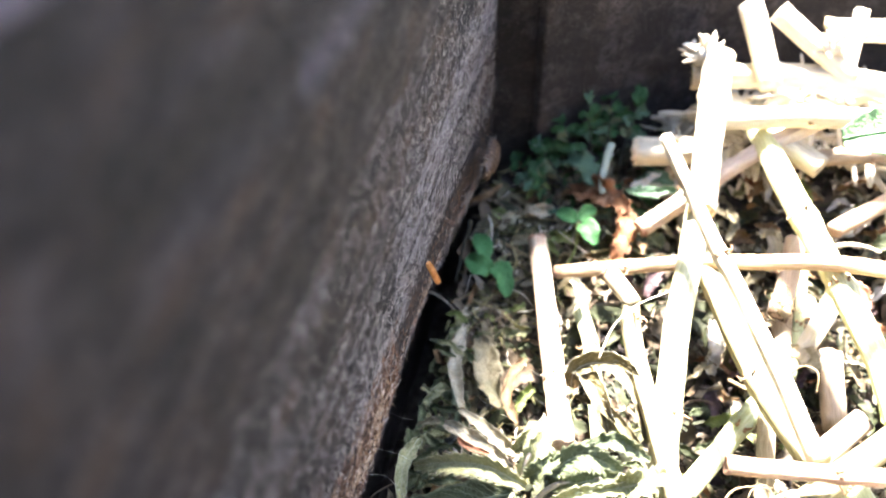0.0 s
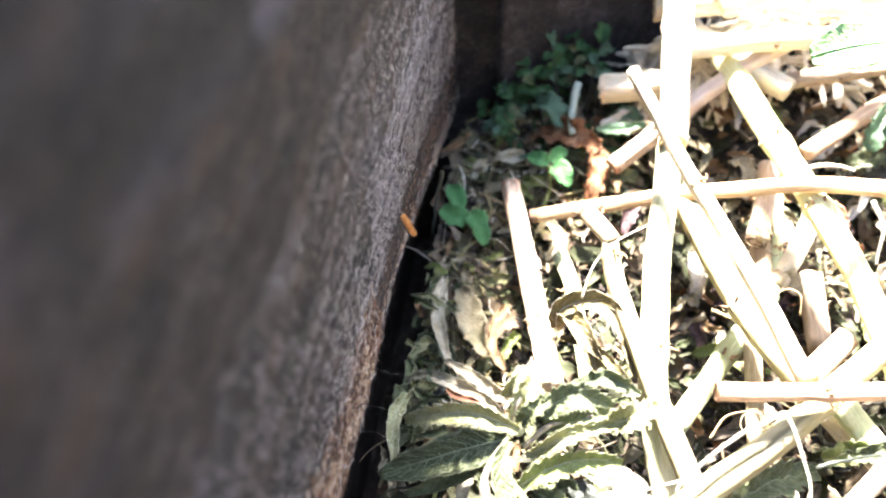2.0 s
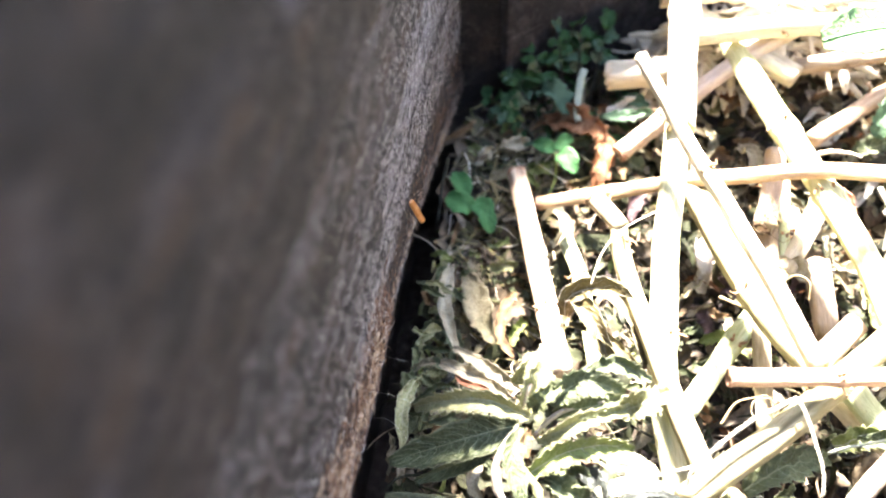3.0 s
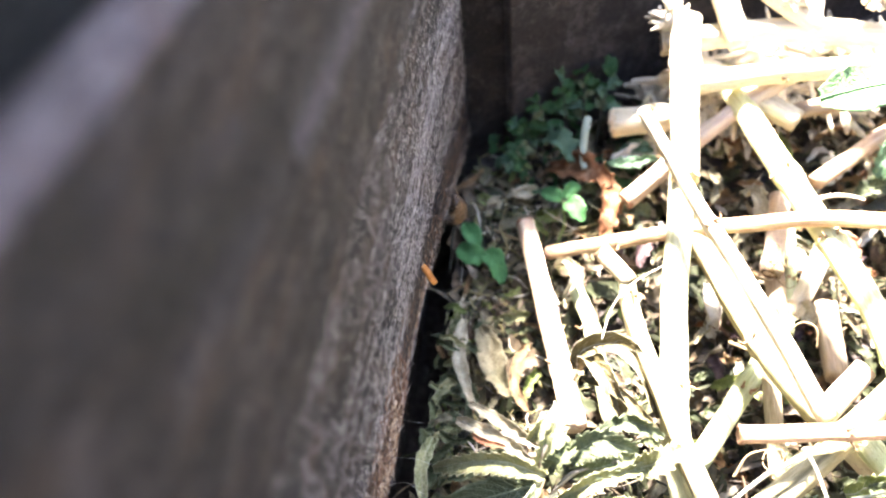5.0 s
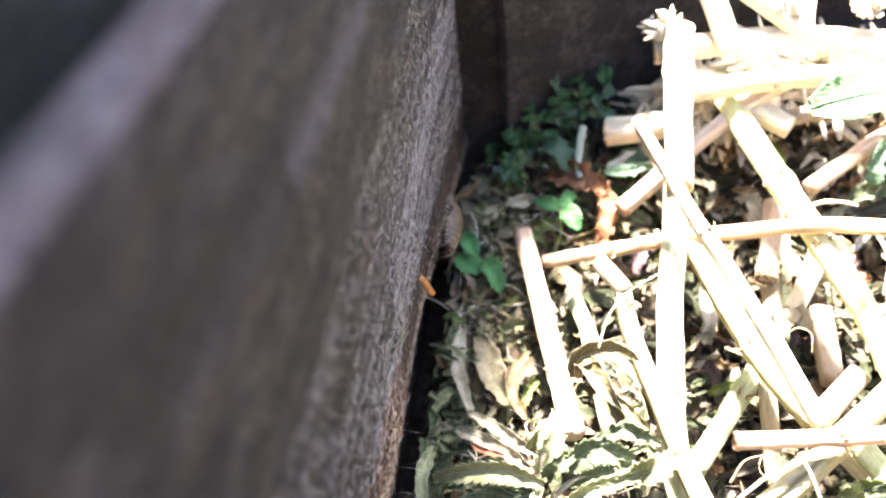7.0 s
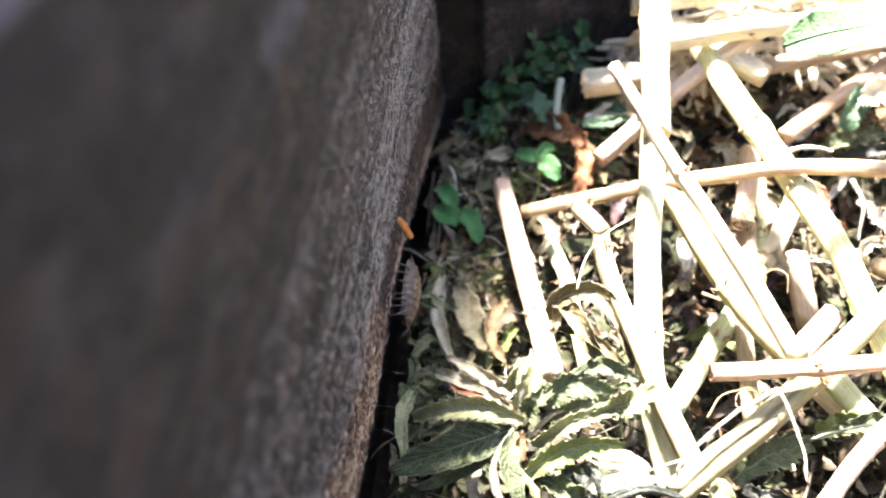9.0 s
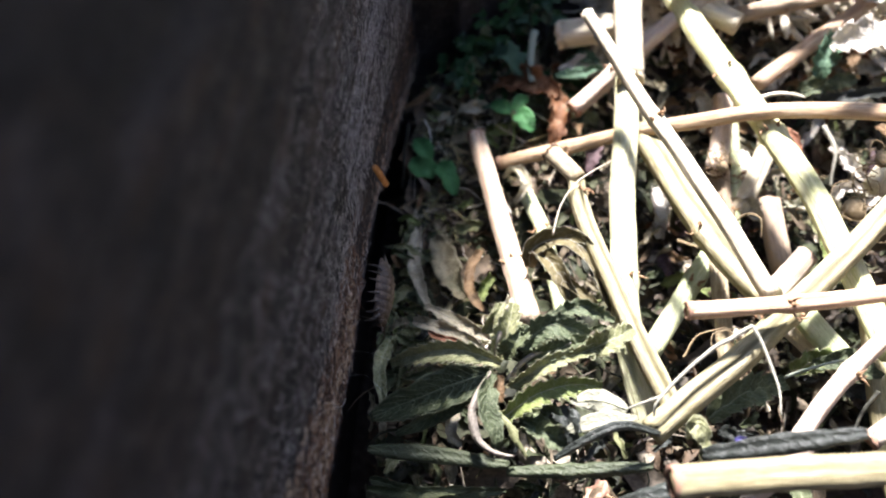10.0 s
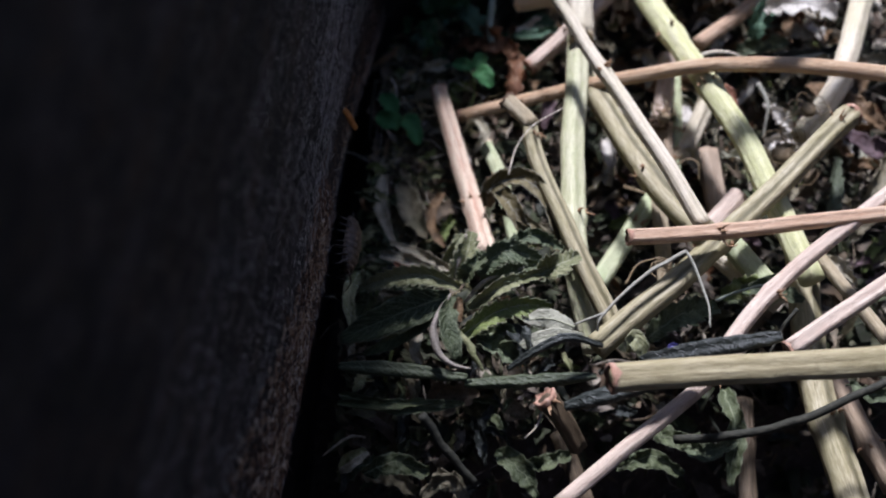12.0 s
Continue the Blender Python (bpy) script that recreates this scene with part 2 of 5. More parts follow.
LEAF = {
    "palegreen": leaf_material("grey_green_wilted_leaf", (0.145, 0.160, 0.064), (0.345, 0.345, 0.185), (0.47, 0.45, 0.30)),
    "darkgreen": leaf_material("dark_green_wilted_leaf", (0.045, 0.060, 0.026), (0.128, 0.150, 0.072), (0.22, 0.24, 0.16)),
    "green": leaf_material("bright_green_wilted_leaf", (0.115, 0.155, 0.040), (0.26, 0.31, 0.105), (0.38, 0.40, 0.20)),
    "teal": leaf_material("blue_green_shrivelled_leaf", (0.042, 0.060, 0.032), (0.135, 0.165, 0.092), (0.29, 0.30, 0.20)),
    "pale": leaf_material("faded_cream_leaf", (0.29, 0.255, 0.165), (0.53, 0.48, 0.36), (0.63, 0.57, 0.45)),
    "white": leaf_material("silvery_leaf_underside", (0.37, 0.37, 0.275), (0.50, 0.49, 0.38), (0.56, 0.54, 0.43), None, 0.25, 0.55, 0.05, 0.12),
    "cream": leaf_material("bleached_cream_leaf", (0.52, 0.47, 0.41), (0.72, 0.68, 0.61), (0.76, 0.70, 0.62), None, 0.3, 0.6, 0.05),
    "rolled": leaf_material("grey_green_rolled_leaf", (0.030, 0.040, 0.022), (0.082, 0.098, 0.054), (0.19, 0.205, 0.145), None, 0.1, 0.5, 0.2),
    "beige": leaf_material("beige_dead_leaf", (0.145, 0.12, 0.072), (0.27, 0.24, 0.16), (0.315, 0.27, 0.185), (0.07, 0.08, 0.045)),
    "brown": leaf_material("brown_dead_leaf", (0.13, 0.075, 0.038), (0.30, 0.19, 0.10), (0.36, 0.25, 0.14), (0.09, 0.06, 0.035)),
    "rust": leaf_material("rust_brown_dead_leaf", (0.11, 0.042, 0.018), (0.25, 0.112, 0.05), (0.32, 0.17, 0.085), (0.40, 0.27, 0.17)),
    "olive": leaf_material("olive_brown_dry_leaf", (0.085, 0.070, 0.030), (0.21, 0.175, 0.085), (0.32, 0.28, 0.165), (0.06, 0.042, 0.022)),
    "red": leaf_material("reddish_dead_leaf", (0.26, 0.09, 0.05), (0.42, 0.20, 0.12), (0.48, 0.30, 0.2)),
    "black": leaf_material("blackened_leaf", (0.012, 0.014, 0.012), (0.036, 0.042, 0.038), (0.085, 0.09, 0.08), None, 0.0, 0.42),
    "veined": leaf_material("dark_veined_leaf", (0.038, 0.053, 0.024), (0.108, 0.132, 0.066), (0.32, 0.35, 0.25), None, 0.2, 0.5, 0.28),
    "purple": leaf_material("purplish_dead_leaf", (0.07, 0.04, 0.045), (0.17, 0.11, 0.12), (0.26, 0.2, 0.19)),
    "fresh": leaf_material("fresh_green_leaf", (0.18, 0.33, 0.15), (0.24, 0.40, 0.205), (0.32, 0.47, 0.28), None, 0.3, 0.4, 0.05),
    "herb": leaf_material("dark_green_herb_leaf", (0.014, 0.050, 0.018), (0.052, 0.140, 0.048), (0.08, 0.17, 0.07), None, 0.3, 0.5, 0.15),
    "sage": leaf_material("dull_sage_green_leaf", (0.060, 0.125, 0.075), (0.120, 0.210, 0.130), (0.17, 0.26, 0.17), None, 0.3, 0.55, 0.1),
    "mauve": leaf_material("mauve_leaf_stalk", (0.25, 0.215, 0.175), (0.39, 0.34, 0.29), (0.49, 0.44, 0.37), None, 0.1, 0.6, 0.0),
    "petal": leaf_material("violet_petal", (0.16, 0.14, 0.46), (0.26, 0.24, 0.62), (0.36, 0.34, 0.70), None, 0.3, 0.5, 0.05),
    "clover": leaf_material("fresh_clover_leaflet", (0.055, 0.20, 0.065), (0.10, 0.29, 0.105), (0.15, 0.34, 0.15), None, 0.35, 0.5),
}
TWIG = {
    "grey": plain_noisy("grey_dry_stalk", (0.15, 0.14, 0.11), (0.27, 0.26, 0.215), (0.42, 0.40, 0.34), 1200),
    "dark": plain_noisy("blackish_stalk", (0.010, 0.011, 0.008), (0.030, 0.030, 0.022), (0.085, 0.078, 0.058), 900),
    "brown": plain_noisy("brown_twig", (0.10, 0.07, 0.04), (0.22, 0.16, 0.09), (0.36, 0.29, 0.19), 1000),
    "pale": plain_noisy("pale_root", (0.40, 0.36, 0.27), (0.56, 0.50, 0.40), (0.68, 0.62, 0.52), 1000),
    "palestalk": plain_noisy("pale_green_stalk", (0.20, 0.24, 0.18), (0.30, 0.34, 0.275), (0.38, 0.42, 0.35), 700),
    "petiole": plain_noisy("green_petiole", (0.10, 0.15, 0.05), (0.18, 0.24, 0.09), (0.26, 0.30, 0.13), 900),
}
CHIP = plain_noisy("orange_wood_chip", (0.16, 0.055, 0.02), (0.44, 0.19, 0.06), (0.66, 0.38, 0.17), 800)
SHELL = plain_noisy("grey_brown_louse_shell", (0.010, 0.007, 0.005), (0.050, 0.030, 0.019), (0.27, 0.185, 0.125), 1000, 0.5, 0.0003)
LIMB = plain_noisy("pale_louse_limb", (0.022, 0.017, 0.014), (0.060, 0.048, 0.039), (0.14, 0.118, 0.10), 1500, 0.5, 0.0001)
SILK, _nt, _b = shader("spider_silk", 0.3)
_b.inputs["Base Color"].default_value = (0.75, 0.75, 0.75, 1)


# ---- mesh helpers (lengths in millimetres, built in metres) ----
MM = 0.001


def mm(p):
    return Vector(p) * MM


def mesh_object(name, data, material, smooth=True):
    verts, faces, *rest = data
    uvs = rest[0] if rest else None
    me = bpy.data.meshes.new(name)
    me.from_pydata([tuple(v) for v in verts], [], faces)
    if uvs:
        layer = me.uv_layers.new(name="UVMap")
        flat = np.array([uvs[v] for f in faces for v in f], dtype=np.float32).ravel()
        layer.data.foreach_set("uv", flat)
    if len(faces) < 30000:
        bm = bmesh.new()
        bm.from_mesh(me)
        bmesh.ops.recalc_face_normals(bm, faces=bm.faces)
        bm.to_mesh(me)
        bm.free()
    me.polygons.foreach_set("use_smooth", [smooth] * len(me.polygons))
    me.materials.append(material)
    me.update()
    return new(name, me)


def part(name, data, material, parent, label="", smooth=True):
    """Links verts and faces (world millimetres or the parent's space) as one mesh under a thing."""
    ob = mesh_object(name, data, material, smooth)
    ob.parent = parent
    if parent.matrix_basis != Matrix.Identity(4):
        ob.matrix_parent_inverse = parent.matrix_basis.inverted()
    return tagged(ob, label)


def thing(name, at, label, category, group="", kind=""):
    e = new(name)
    e.empty_display_size = 0.004
    e.location = mm(at)
    return tagged(e, label, category, group, kind)


def spline(points, n):
    """n points along a smooth curve through the given ones."""
    p = [Vector(q) for q in points]
    if len(p) == 2:
        return [p[0].lerp(p[1], i / (n - 1)) for i in range(n)]
    p = [2 * p[0] - p[1]] + p + [2 * p[-1] - p[-2]]
    segs = len(p) - 3
    out = []
    for i in range(n):
        s = min(i / (n - 1) * segs, segs - 1e-6)
        k, t = int(s), s - int(s)
        a, b, c, d = p[k : k + 4]
        out.append(0.5 * (2 * b + (c - a) * t + (2 * a - 5 * b + 4 * c - d) * t * t + (3 * b - a - 3 * c + d) * t**3))
    return out


def frames(line, up=Vector((0, -0.45, 1))):
    out = []
    for i in range(len(line)):
        ahead = (line[min(i + 1, len(line) - 1)] - line[max(i - 1, 0)]).normalized()
        side = ahead.cross(up)
        if side.length < 1e-4:
            side = ahead.cross(Vector((1, 0, 0)))
        side.normalize()
        out.append((ahead, side, side.cross(ahead).normalized()))
    return out


def tube(line, radii, sides=10, rib=0.0, groove=0.0, close=True, seed=0.0):
    """A swept tube in millimetres, returned in metres with UVs (turns round, metres along)."""
    fr = frames(line)
    verts, uvs, faces = [], [], []
    run = 0.0
    for i, (c, (_, side, up)) in enumerate(zip(line, fr)):
        if i:
            run += (c - line[i - 1]).length
        for k in range(sides + 1):
            th = 2 * math.pi * k / sides
            r = radii[i] * (1 + rib * math.cos(4 * th + seed) + rib * 0.35 * math.cos(11 * th + seed * 2 + run * 0.05) - groove * math.exp(-((math.cos(th - 1.9) - 1) ** 2) / 0.004))
            r *= 1 + 0.05 * noise.noise(Vector((c.x * 0.22 + seed, c.y * 0.22, th % (2 * math.pi))) * 1.0) if k < sides else 1
            if k == sides:
                verts.append(verts[-sides].copy())
            else:
                verts.append((c + side * math.cos(th) * r + up * math.sin(th) * r) * MM)
            uvs.append((k / sides, run * MM))
    w = sides + 1
    for i in range(len(line) - 1):
        for k in range(sides):
            a = i * w + k
            faces.append((a, a + 1, a + w + 1, a + w))
    if close:
        for i, flip in ((0, False), (len(line) - 1, True)):
            ring = list(range(i * w, i * w + sides))
            faces.append(tuple(ring if flip else ring[::-1]))
    return verts, faces, uvs


def cap(line, radius, end, seed, sides=20):
    """An uneven, frayed cut face with a broken rim and a sunken pith, at one end of a line."""
    fr = frames(line)
    c, (ahead, side, up) = (line[0], fr[0]) if end == 0 else (line[-1], fr[-1])
    out = -ahead if end == 0 else ahead
    verts, faces = [], []
    for j, (rr, depth, rag) in enumerate(((1.01, -0.30, 0.45), (1.07, -0.02, 0.22), (1.0, 0.16, 0.30), (0.78, 0.10, 0.26), (0.48, -0.12, 0.22))):
        for k in range(sides):
            th = 2 * math.pi * k / sides
            jit = noise.noise(Vector((math.cos(th) * 2.6 + seed, math.sin(th) * 2.6, j * 0.7))) + 0.6 * noise.noise(Vector((math.cos(th) * 6 + seed, math.sin(th) * 6, j * 1.1)))
            verts.append((c + (side * math.cos(th) + up * math.sin(th)) * radius * (rr + jit * 0.05) + out * radius * (depth + jit * rag)) * MM)
    verts.append((c - out * radius * 0.2) * MM)
    for j in range(4):
        for k in range(sides):
            a, b = j * sides + k, j * sides + (k + 1) % sides
            f = (a, b, b + sides, a + sides)
            faces.append(f if end else f[::-1])
    for k in range(sides):
        f = (4 * sides + k, 4 * sides + (k + 1) % sides, len(verts) - 1)
        faces.append(f if end else f[::-1])
    return verts, faces


def lump(centre, r, seed, squash=(1, 1, 1), rings=6, sides=9):
    verts, faces = [], []
    for i in range(rings + 1):
        ph = math.pi * i / rings
        for k in range(sides):
            th = 2 * math.pi * k / sides
            d = Vector((math.sin(ph) * math.cos(th), math.sin(ph) * math.sin(th), math.cos(ph)))
            rr = r * (1 + 0.45 * noise.noise(d * 1.8 + Vector((seed, seed * 0.7, 0))))
            verts.append((Vector(centre) + Vector((d.x * squash[0], d.y * squash[1], d.z * squash[2])) * rr) * MM)
    for i in range(rings):
        for k in range(sides):
            a, b = i * sides + k, i * sides + (k + 1) % sides
            faces.append((a, b, b + sides, a + sides))
    return verts, faces


def joined(pieces):
    verts, faces, uvs = [], [], []
    for v, f, *u in pieces:
        n = len(verts)
        verts += v
        uvs += u[0] if u else []
        faces += [tuple(i + n for i in q) for q in f]
    return (verts, faces, uvs) if len(uvs) == len(verts) else (verts, faces)


# ---- the bin: two plank walls that meet at a post, loose lower board, soil ----
SLOPE = 0.245


def wall_x(y):
    return 1.2 + SLOPE * y


BOTTOM, TOP = 11.0, 119.7
BACK_TOP = 41.0
TILT = -0.13  # the left board rises towards the open side
LEAN = 0.055  # and leans in over the pile


def board_z(y):
    return TILT * (y + 30)


def plank(origin, along, out, length, z0, z1, thick, rows, cols, seed, rag=1.2, relief=0.35, tilt=0.0, drop=0.0, fuzz=0.0, fall=0.0, lean=0.0):
    """A worn plank: a gridded face with rounded long edges, closed behind."""
    o, a, n = Vector(origin), Vector(along).normalized(), Vector(out).normalized()
    prof = []
    r = min(4.0, thick * 0.45)
    for i in range(7):
        th = math.pi / 2 * i / 6
        prof.append((z0 + r - r * math.cos(th), -r + r * math.sin(th)))
    for i in range(1, rows):
        prof.append((z0 + r + (z1 - z0 - 2 * r) * i / rows, 0.0))
    for i in range(7):
        th = math.pi / 2 * i / 6
        prof.append((z1 - r + r * math.sin(th), -r + r * math.cos(th)))
    prof.append((z1 - 0.4, -thick))
    prof.append((z0 + 0.4, -thick))
    verts, faces = [], []
    for c in range(cols + 1):
        s = length * c / cols
        for z, d in prof:
            p = o + a * s
            p.z = z
            e = noise.noise(Vector((s * 0.05 + seed, z * 0.45, 3.1))) * relief
            e += noise.noise(Vector((s * 0.4 + seed, z * 1.2, 7.7))) * relief * 0.5
            e += (0.4 - abs(noise.noise(Vector((s * 1.2 + seed, z * 2.0, 5.2))))) * relief * 0.6
            if fuzz:
                e += (0.35 - abs(noise.noise(Vector((s * 0.75 + z * 0.4, z * 1.2, 8.2))))) * fuzz + noise.noise(Vector((s * 1.7, z * 2.3, 2.2))) * fuzz * 0.55
            e += noise.noise(Vector((s * 0.02 + seed, z * 0.02, 1.3))) * 1.0
            edge = max(0.0, 1 - abs(z - z0) / 6)
            p.z += tilt * (p.y + 30) + edge * rag * noise.noise(Vector((s * 0.14 + seed, 0.5, 2.0)))
            p.z -= drop * max(0.0, p.y + 24) * max(0.0, 1 - (z - z0) / 30)
            p.z -= fall * max(-25.0, min(45.0, p.y + 78.6)) * max(0.0, (z - z0) / (z1 - z0) - 0.4) / 0.6
            p += n * lean * max(0.0, p.z - 30)
            if d > -thick:
                p += n * (d + e)
            else:
                p += n * d
            verts.append(p * MM)
    m = len(prof)
    for c in range(cols):
        for k in range(m):
            x, y = c * m + k, c * m + (k + 1) % m
            faces.append((x, y, y + m, x + m))
    faces.append(tuple(range(m)))
    faces.append(tuple(range(cols * m, cols * m + m))[::-1])
    return verts, faces


LEFT_ALONG = Vector((SLOPE, 1, 0)).normalized()
LEFT_OUT = Vector((1, -SLOPE, 0)).normalized()
BACK_ALONG = Vector((1, 0.36, 0)).normalized()
BACK_OUT = Vector((0.36, -1, 0)).normalized()
left_start = Vector((wall_x(-260), -260, 0))

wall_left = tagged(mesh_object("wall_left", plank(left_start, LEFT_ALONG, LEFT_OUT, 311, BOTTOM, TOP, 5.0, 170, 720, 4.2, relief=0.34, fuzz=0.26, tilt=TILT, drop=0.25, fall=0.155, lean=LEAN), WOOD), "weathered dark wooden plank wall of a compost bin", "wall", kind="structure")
# the top edge faces take the paler material that stands for sky light
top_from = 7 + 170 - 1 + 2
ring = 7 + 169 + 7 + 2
wall_left.data.materials.append(WOOD_SKYLIT_EDGE)
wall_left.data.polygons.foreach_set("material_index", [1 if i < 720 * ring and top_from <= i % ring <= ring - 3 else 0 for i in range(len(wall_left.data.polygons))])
wall_left_lower = tagged(mesh_object("wall_left_lower", plank(left_start + Vector((-13, 0, 0)), LEFT_ALONG, LEFT_OUT, 311, -110, 40, 8.5, 12, 60, 9.1), WOOD_BACK), "damp dark plank behind the gap under the wall", "wall", kind="structure")
wall_left_upper = tagged(mesh_object("wall_left_upper", plank(left_start + Vector((-12, 0, 0)), LEFT_ALONG, LEFT_OUT, 400, 60, 250, 8.5, 10, 60, 31.0, tilt=TILT), WOOD_DARK), "upper dark plank of the bin wall", "wall", kind="structure")
# added out of view: a rail that holds the sun off the plank's top edge
wall_left_rail = tagged(mesh_object("wall_left_rail", plank(left_start + LEFT_OUT * 5.3, LEFT_ALONG, LEFT_OUT, 400, 157, 176, 17, 4, 60, 37.0, tilt=TILT), WOOD_DARK), "unseen dark rail added to keep sun off the plank's top edge", "wall", kind="structure")
back_start = Vector((21.3, 39.87, 0))
wall_back = tagged(mesh_object("wall_back", plank(back_start, BACK_ALONG, BACK_OUT, 230, -120, BACK_TOP, 9, 60, 220, 15.5, 0.6, 0.28), WOOD_BACK), "dark wooden plank wall at the back of the bin", "wall", kind="structure")
# added above the view, only to cast shade over the corner
wall_back_upper = tagged(mesh_object("wall_back_upper", plank(back_start, BACK_ALONG, BACK_OUT, 13, BACK_TOP + 0.4, 57, 9, 6, 10, 19.5, 0.6, 0.28), WOOD_BACK), "unseen short plank added beside the post to shade the corner", "wall", kind="structure")
# two unseen walls, added tall and close to cut down the sky light
wall_right = tagged(mesh_object("wall_right", plank(Vector((230, -210, 0)), (0, 1, 0), (-1, 0, 0), 330, -60, 250, 20, 10, 30, 21.0), WOOD_DARK), "unseen dark plank wall added opposite to cut the sky light", "wall", kind="structure")
wall_front = tagged(mesh_object("wall_front", plank(Vector((-60, -205, 0)), (1, 0, 0), (0, 1, 0), 310, -60, 250, 20, 10, 30, 27.0), WOOD_DARK), "unseen dark plank wall added in front to cut the sky light", "wall", kind="structure")


def post(x0, y0, w, d, z0, z1, seed):
    """A square batten with worn edges, standing in the corner."""
    verts, faces = [], []
    ring = []
    for cx, cy, a0 in ((w, d, 0), (0, d, 90), (0, 0, 180), (w, 0, 270)):
        for k in range(3):
            th = radians(a0 + 45 * k)
            ring.append((cx + math.copysign(1, cx - w / 2) * (-1.2) + 1.2 * math.cos(th), cy + math.copysign(1, cy - d / 2) * (-1.2) + 1.2 * math.sin(th)))
    rows = 40
    for i in range(rows + 1):
        z = z0 + (z1 - z0) * i / rows
        for k, (x, y) in enumerate(ring):
            e = 0.25 * noise.noise(Vector((k * 0.8 + seed, z * 0.08, 0)))
            verts.append(Vector((x0 + x + e, y0 + y + e, z)) * MM)
    n = len(ring)
    for i in range(rows):
        for k in range(n):
            a, b = i * n + k, i * n + (k + 1) % n
            faces.append((a, b, b + n, a + n))
    faces += [tuple(range(n))[::-1], tuple(range(rows * n, rows * n + n))]
    return verts, faces


corner_post = tagged(mesh_object("corner_post", post(-9.0, 42.4, 33.0, 30, -120, 56, 3.0), WOOD_DARK), "dark square corner post between the plank walls", "post", kind="structure")


def face_point(y, z):
    """A point on the plank's face or its rounded lower edge; z is counted before tilt and sag."""
    deep = min(0.0, -2.25 + math.sqrt(max(0.0, 5.06 - max(0.0, BOTTOM + 2.25 - z) ** 2)))
    big = noise.noise(Vector(((y + 260) * 1.03 * 0.02 + 4.2, z * 0.02, 1.3)))
    sag = 0.25 * max(0.0, y + 24) * max(0.0, 1 - (z - BOTTOM) / 30)
    high = z + board_z(y) - sag
    return Vector((wall_x(y), y, high)) + LEFT_OUT * (deep + big + 0.02 + LEAN * max(0.0, high - 30))


def fur(count, seed, ys, z_of, lengths, lifts, radii, curl, droop=0.0):
    """Frayed wood hairs: thin curling three-sided threads rooted on the plank."""
    rng = np.random.default_rng(seed)
    y = rng.uniform(ys[0], ys[1], count)
    z = z_of(rng, count)
    root = np.array([face_point(a, b) for a, b in zip(y, z)])
    out, along = np.array(LEFT_OUT), np.array(LEFT_ALONG)
    a = rng.uniform(0, 2 * np.pi, count)
    d = np.cos(a)[:, None] * along + (np.sin(a) * 0.9 - droop)[:, None] * np.array((0.0, 0.0, 1.0))
    d /= np.linalg.norm(d, axis=1)[:, None]
    side = np.cross(d, out)
    ln = rng.uniform(*lengths, count) * np.where(rng.random(count) < 0.06, 1.7, 1.0)
    lift, r = rng.uniform(*lifts, count), rng.uniform(*radii, count)
    bend, wave, ph = rng.normal(0, curl, count), rng.uniform(3, 8, count), rng.uniform(0, 6.3, count)
    n = 6
    verts = np.empty((count, n, 3, 3))
    for k in range(n):
        q = k / (n - 1)
        c = root + d * (ln * q)[:, None] + out * (lift * ln * (q - 0.35 * q * q))[:, None]
        c = c + side * (ln * (bend * q * q + 0.10 * (np.sin(wave * q + ph) - np.sin(ph))))[:, None]
        for m in range(3):
            th = 2 * math.pi * m / 3
            verts[:, k, m] = c + (side * math.cos(th) + out * math.sin(th)) * (r * (1 - 0.65 * q))[:, None]
    start = np.arange(count)[:, None, None] * (n * 3)
    k, m = np.arange(n - 1)[None, :, None] * 3, np.arange(3)[None, None, :]
    m2 = (m + 1) % 3
    faces = np.stack([start + k + m, start + k + m2, start + k + 3 + m2, start + k + 3 + m], axis=-1).reshape(-1, 4)
    return (verts.reshape(-1, 3) * MM).tolist(), faces.tolist()


RUSTY = fibre_material("rusty_splinter", (0.060, 0.024, 0.011), (0.30, 0.145, 0.072))
torn = part("splinters", joined([
    fur(4500, 6, (-104, -36), lambda g, n: BOTTOM + 1.2 + g.random(n) ** 1.4 * 15, (0.6, 2.2), (0.05, 0.6), (0.03, 0.08), 0.6),
    fur(900, 16, (-38, 38), lambda g, n: BOTTOM + 1.0 + g.random(n) * 9, (0.4, 1.3), (0.05, 0.6), (0.02, 0.05), 0.5)]), RUSTY, wall_left, "rusty brown torn slivers")
torn["kind"] = "stuff"


def shards(count, seed, ys, high, lengths, thick):
    """Torn bark-like ridges that stand off the plank's lower edge; the torn strip widens towards the open side."""
    rnd = random.Random(seed)
    pieces = []
    for _ in range(count):
        y = rnd.uniform(*ys)
        s = (ys[1] - y) / (ys[1] - ys[0])
        z = BOTTOM + 1.0 + rnd.random() ** 1.5 * high * (0.22 + 0.78 * s)
        ln, r = rnd.uniform(*lengths), rnd.uniform(*thick)
        slant = rnd.gauss(0, 0.45)
        line = []
        for k in range(6):
            q = k / 5
            p = face_point(y - ln * q, max(BOTTOM + 0.6, z + slant * ln * q))
            p += LEFT_OUT * (r * 0.6 * math.sin(math.pi * q) + rnd.uniform(-0.3, 0.5) * r + (0.9 * r if k == 5 else 0))
            line.append(p + Vector((0, 0, rnd.uniform(-0.5, 0.5) * r)))
        pieces.append(tube(line, [r * w * rnd.uniform(0.6, 1.25) for w in (0.25, 0.9, 1, 1, 0.8, 0.2)], 6))
    return joined(pieces)


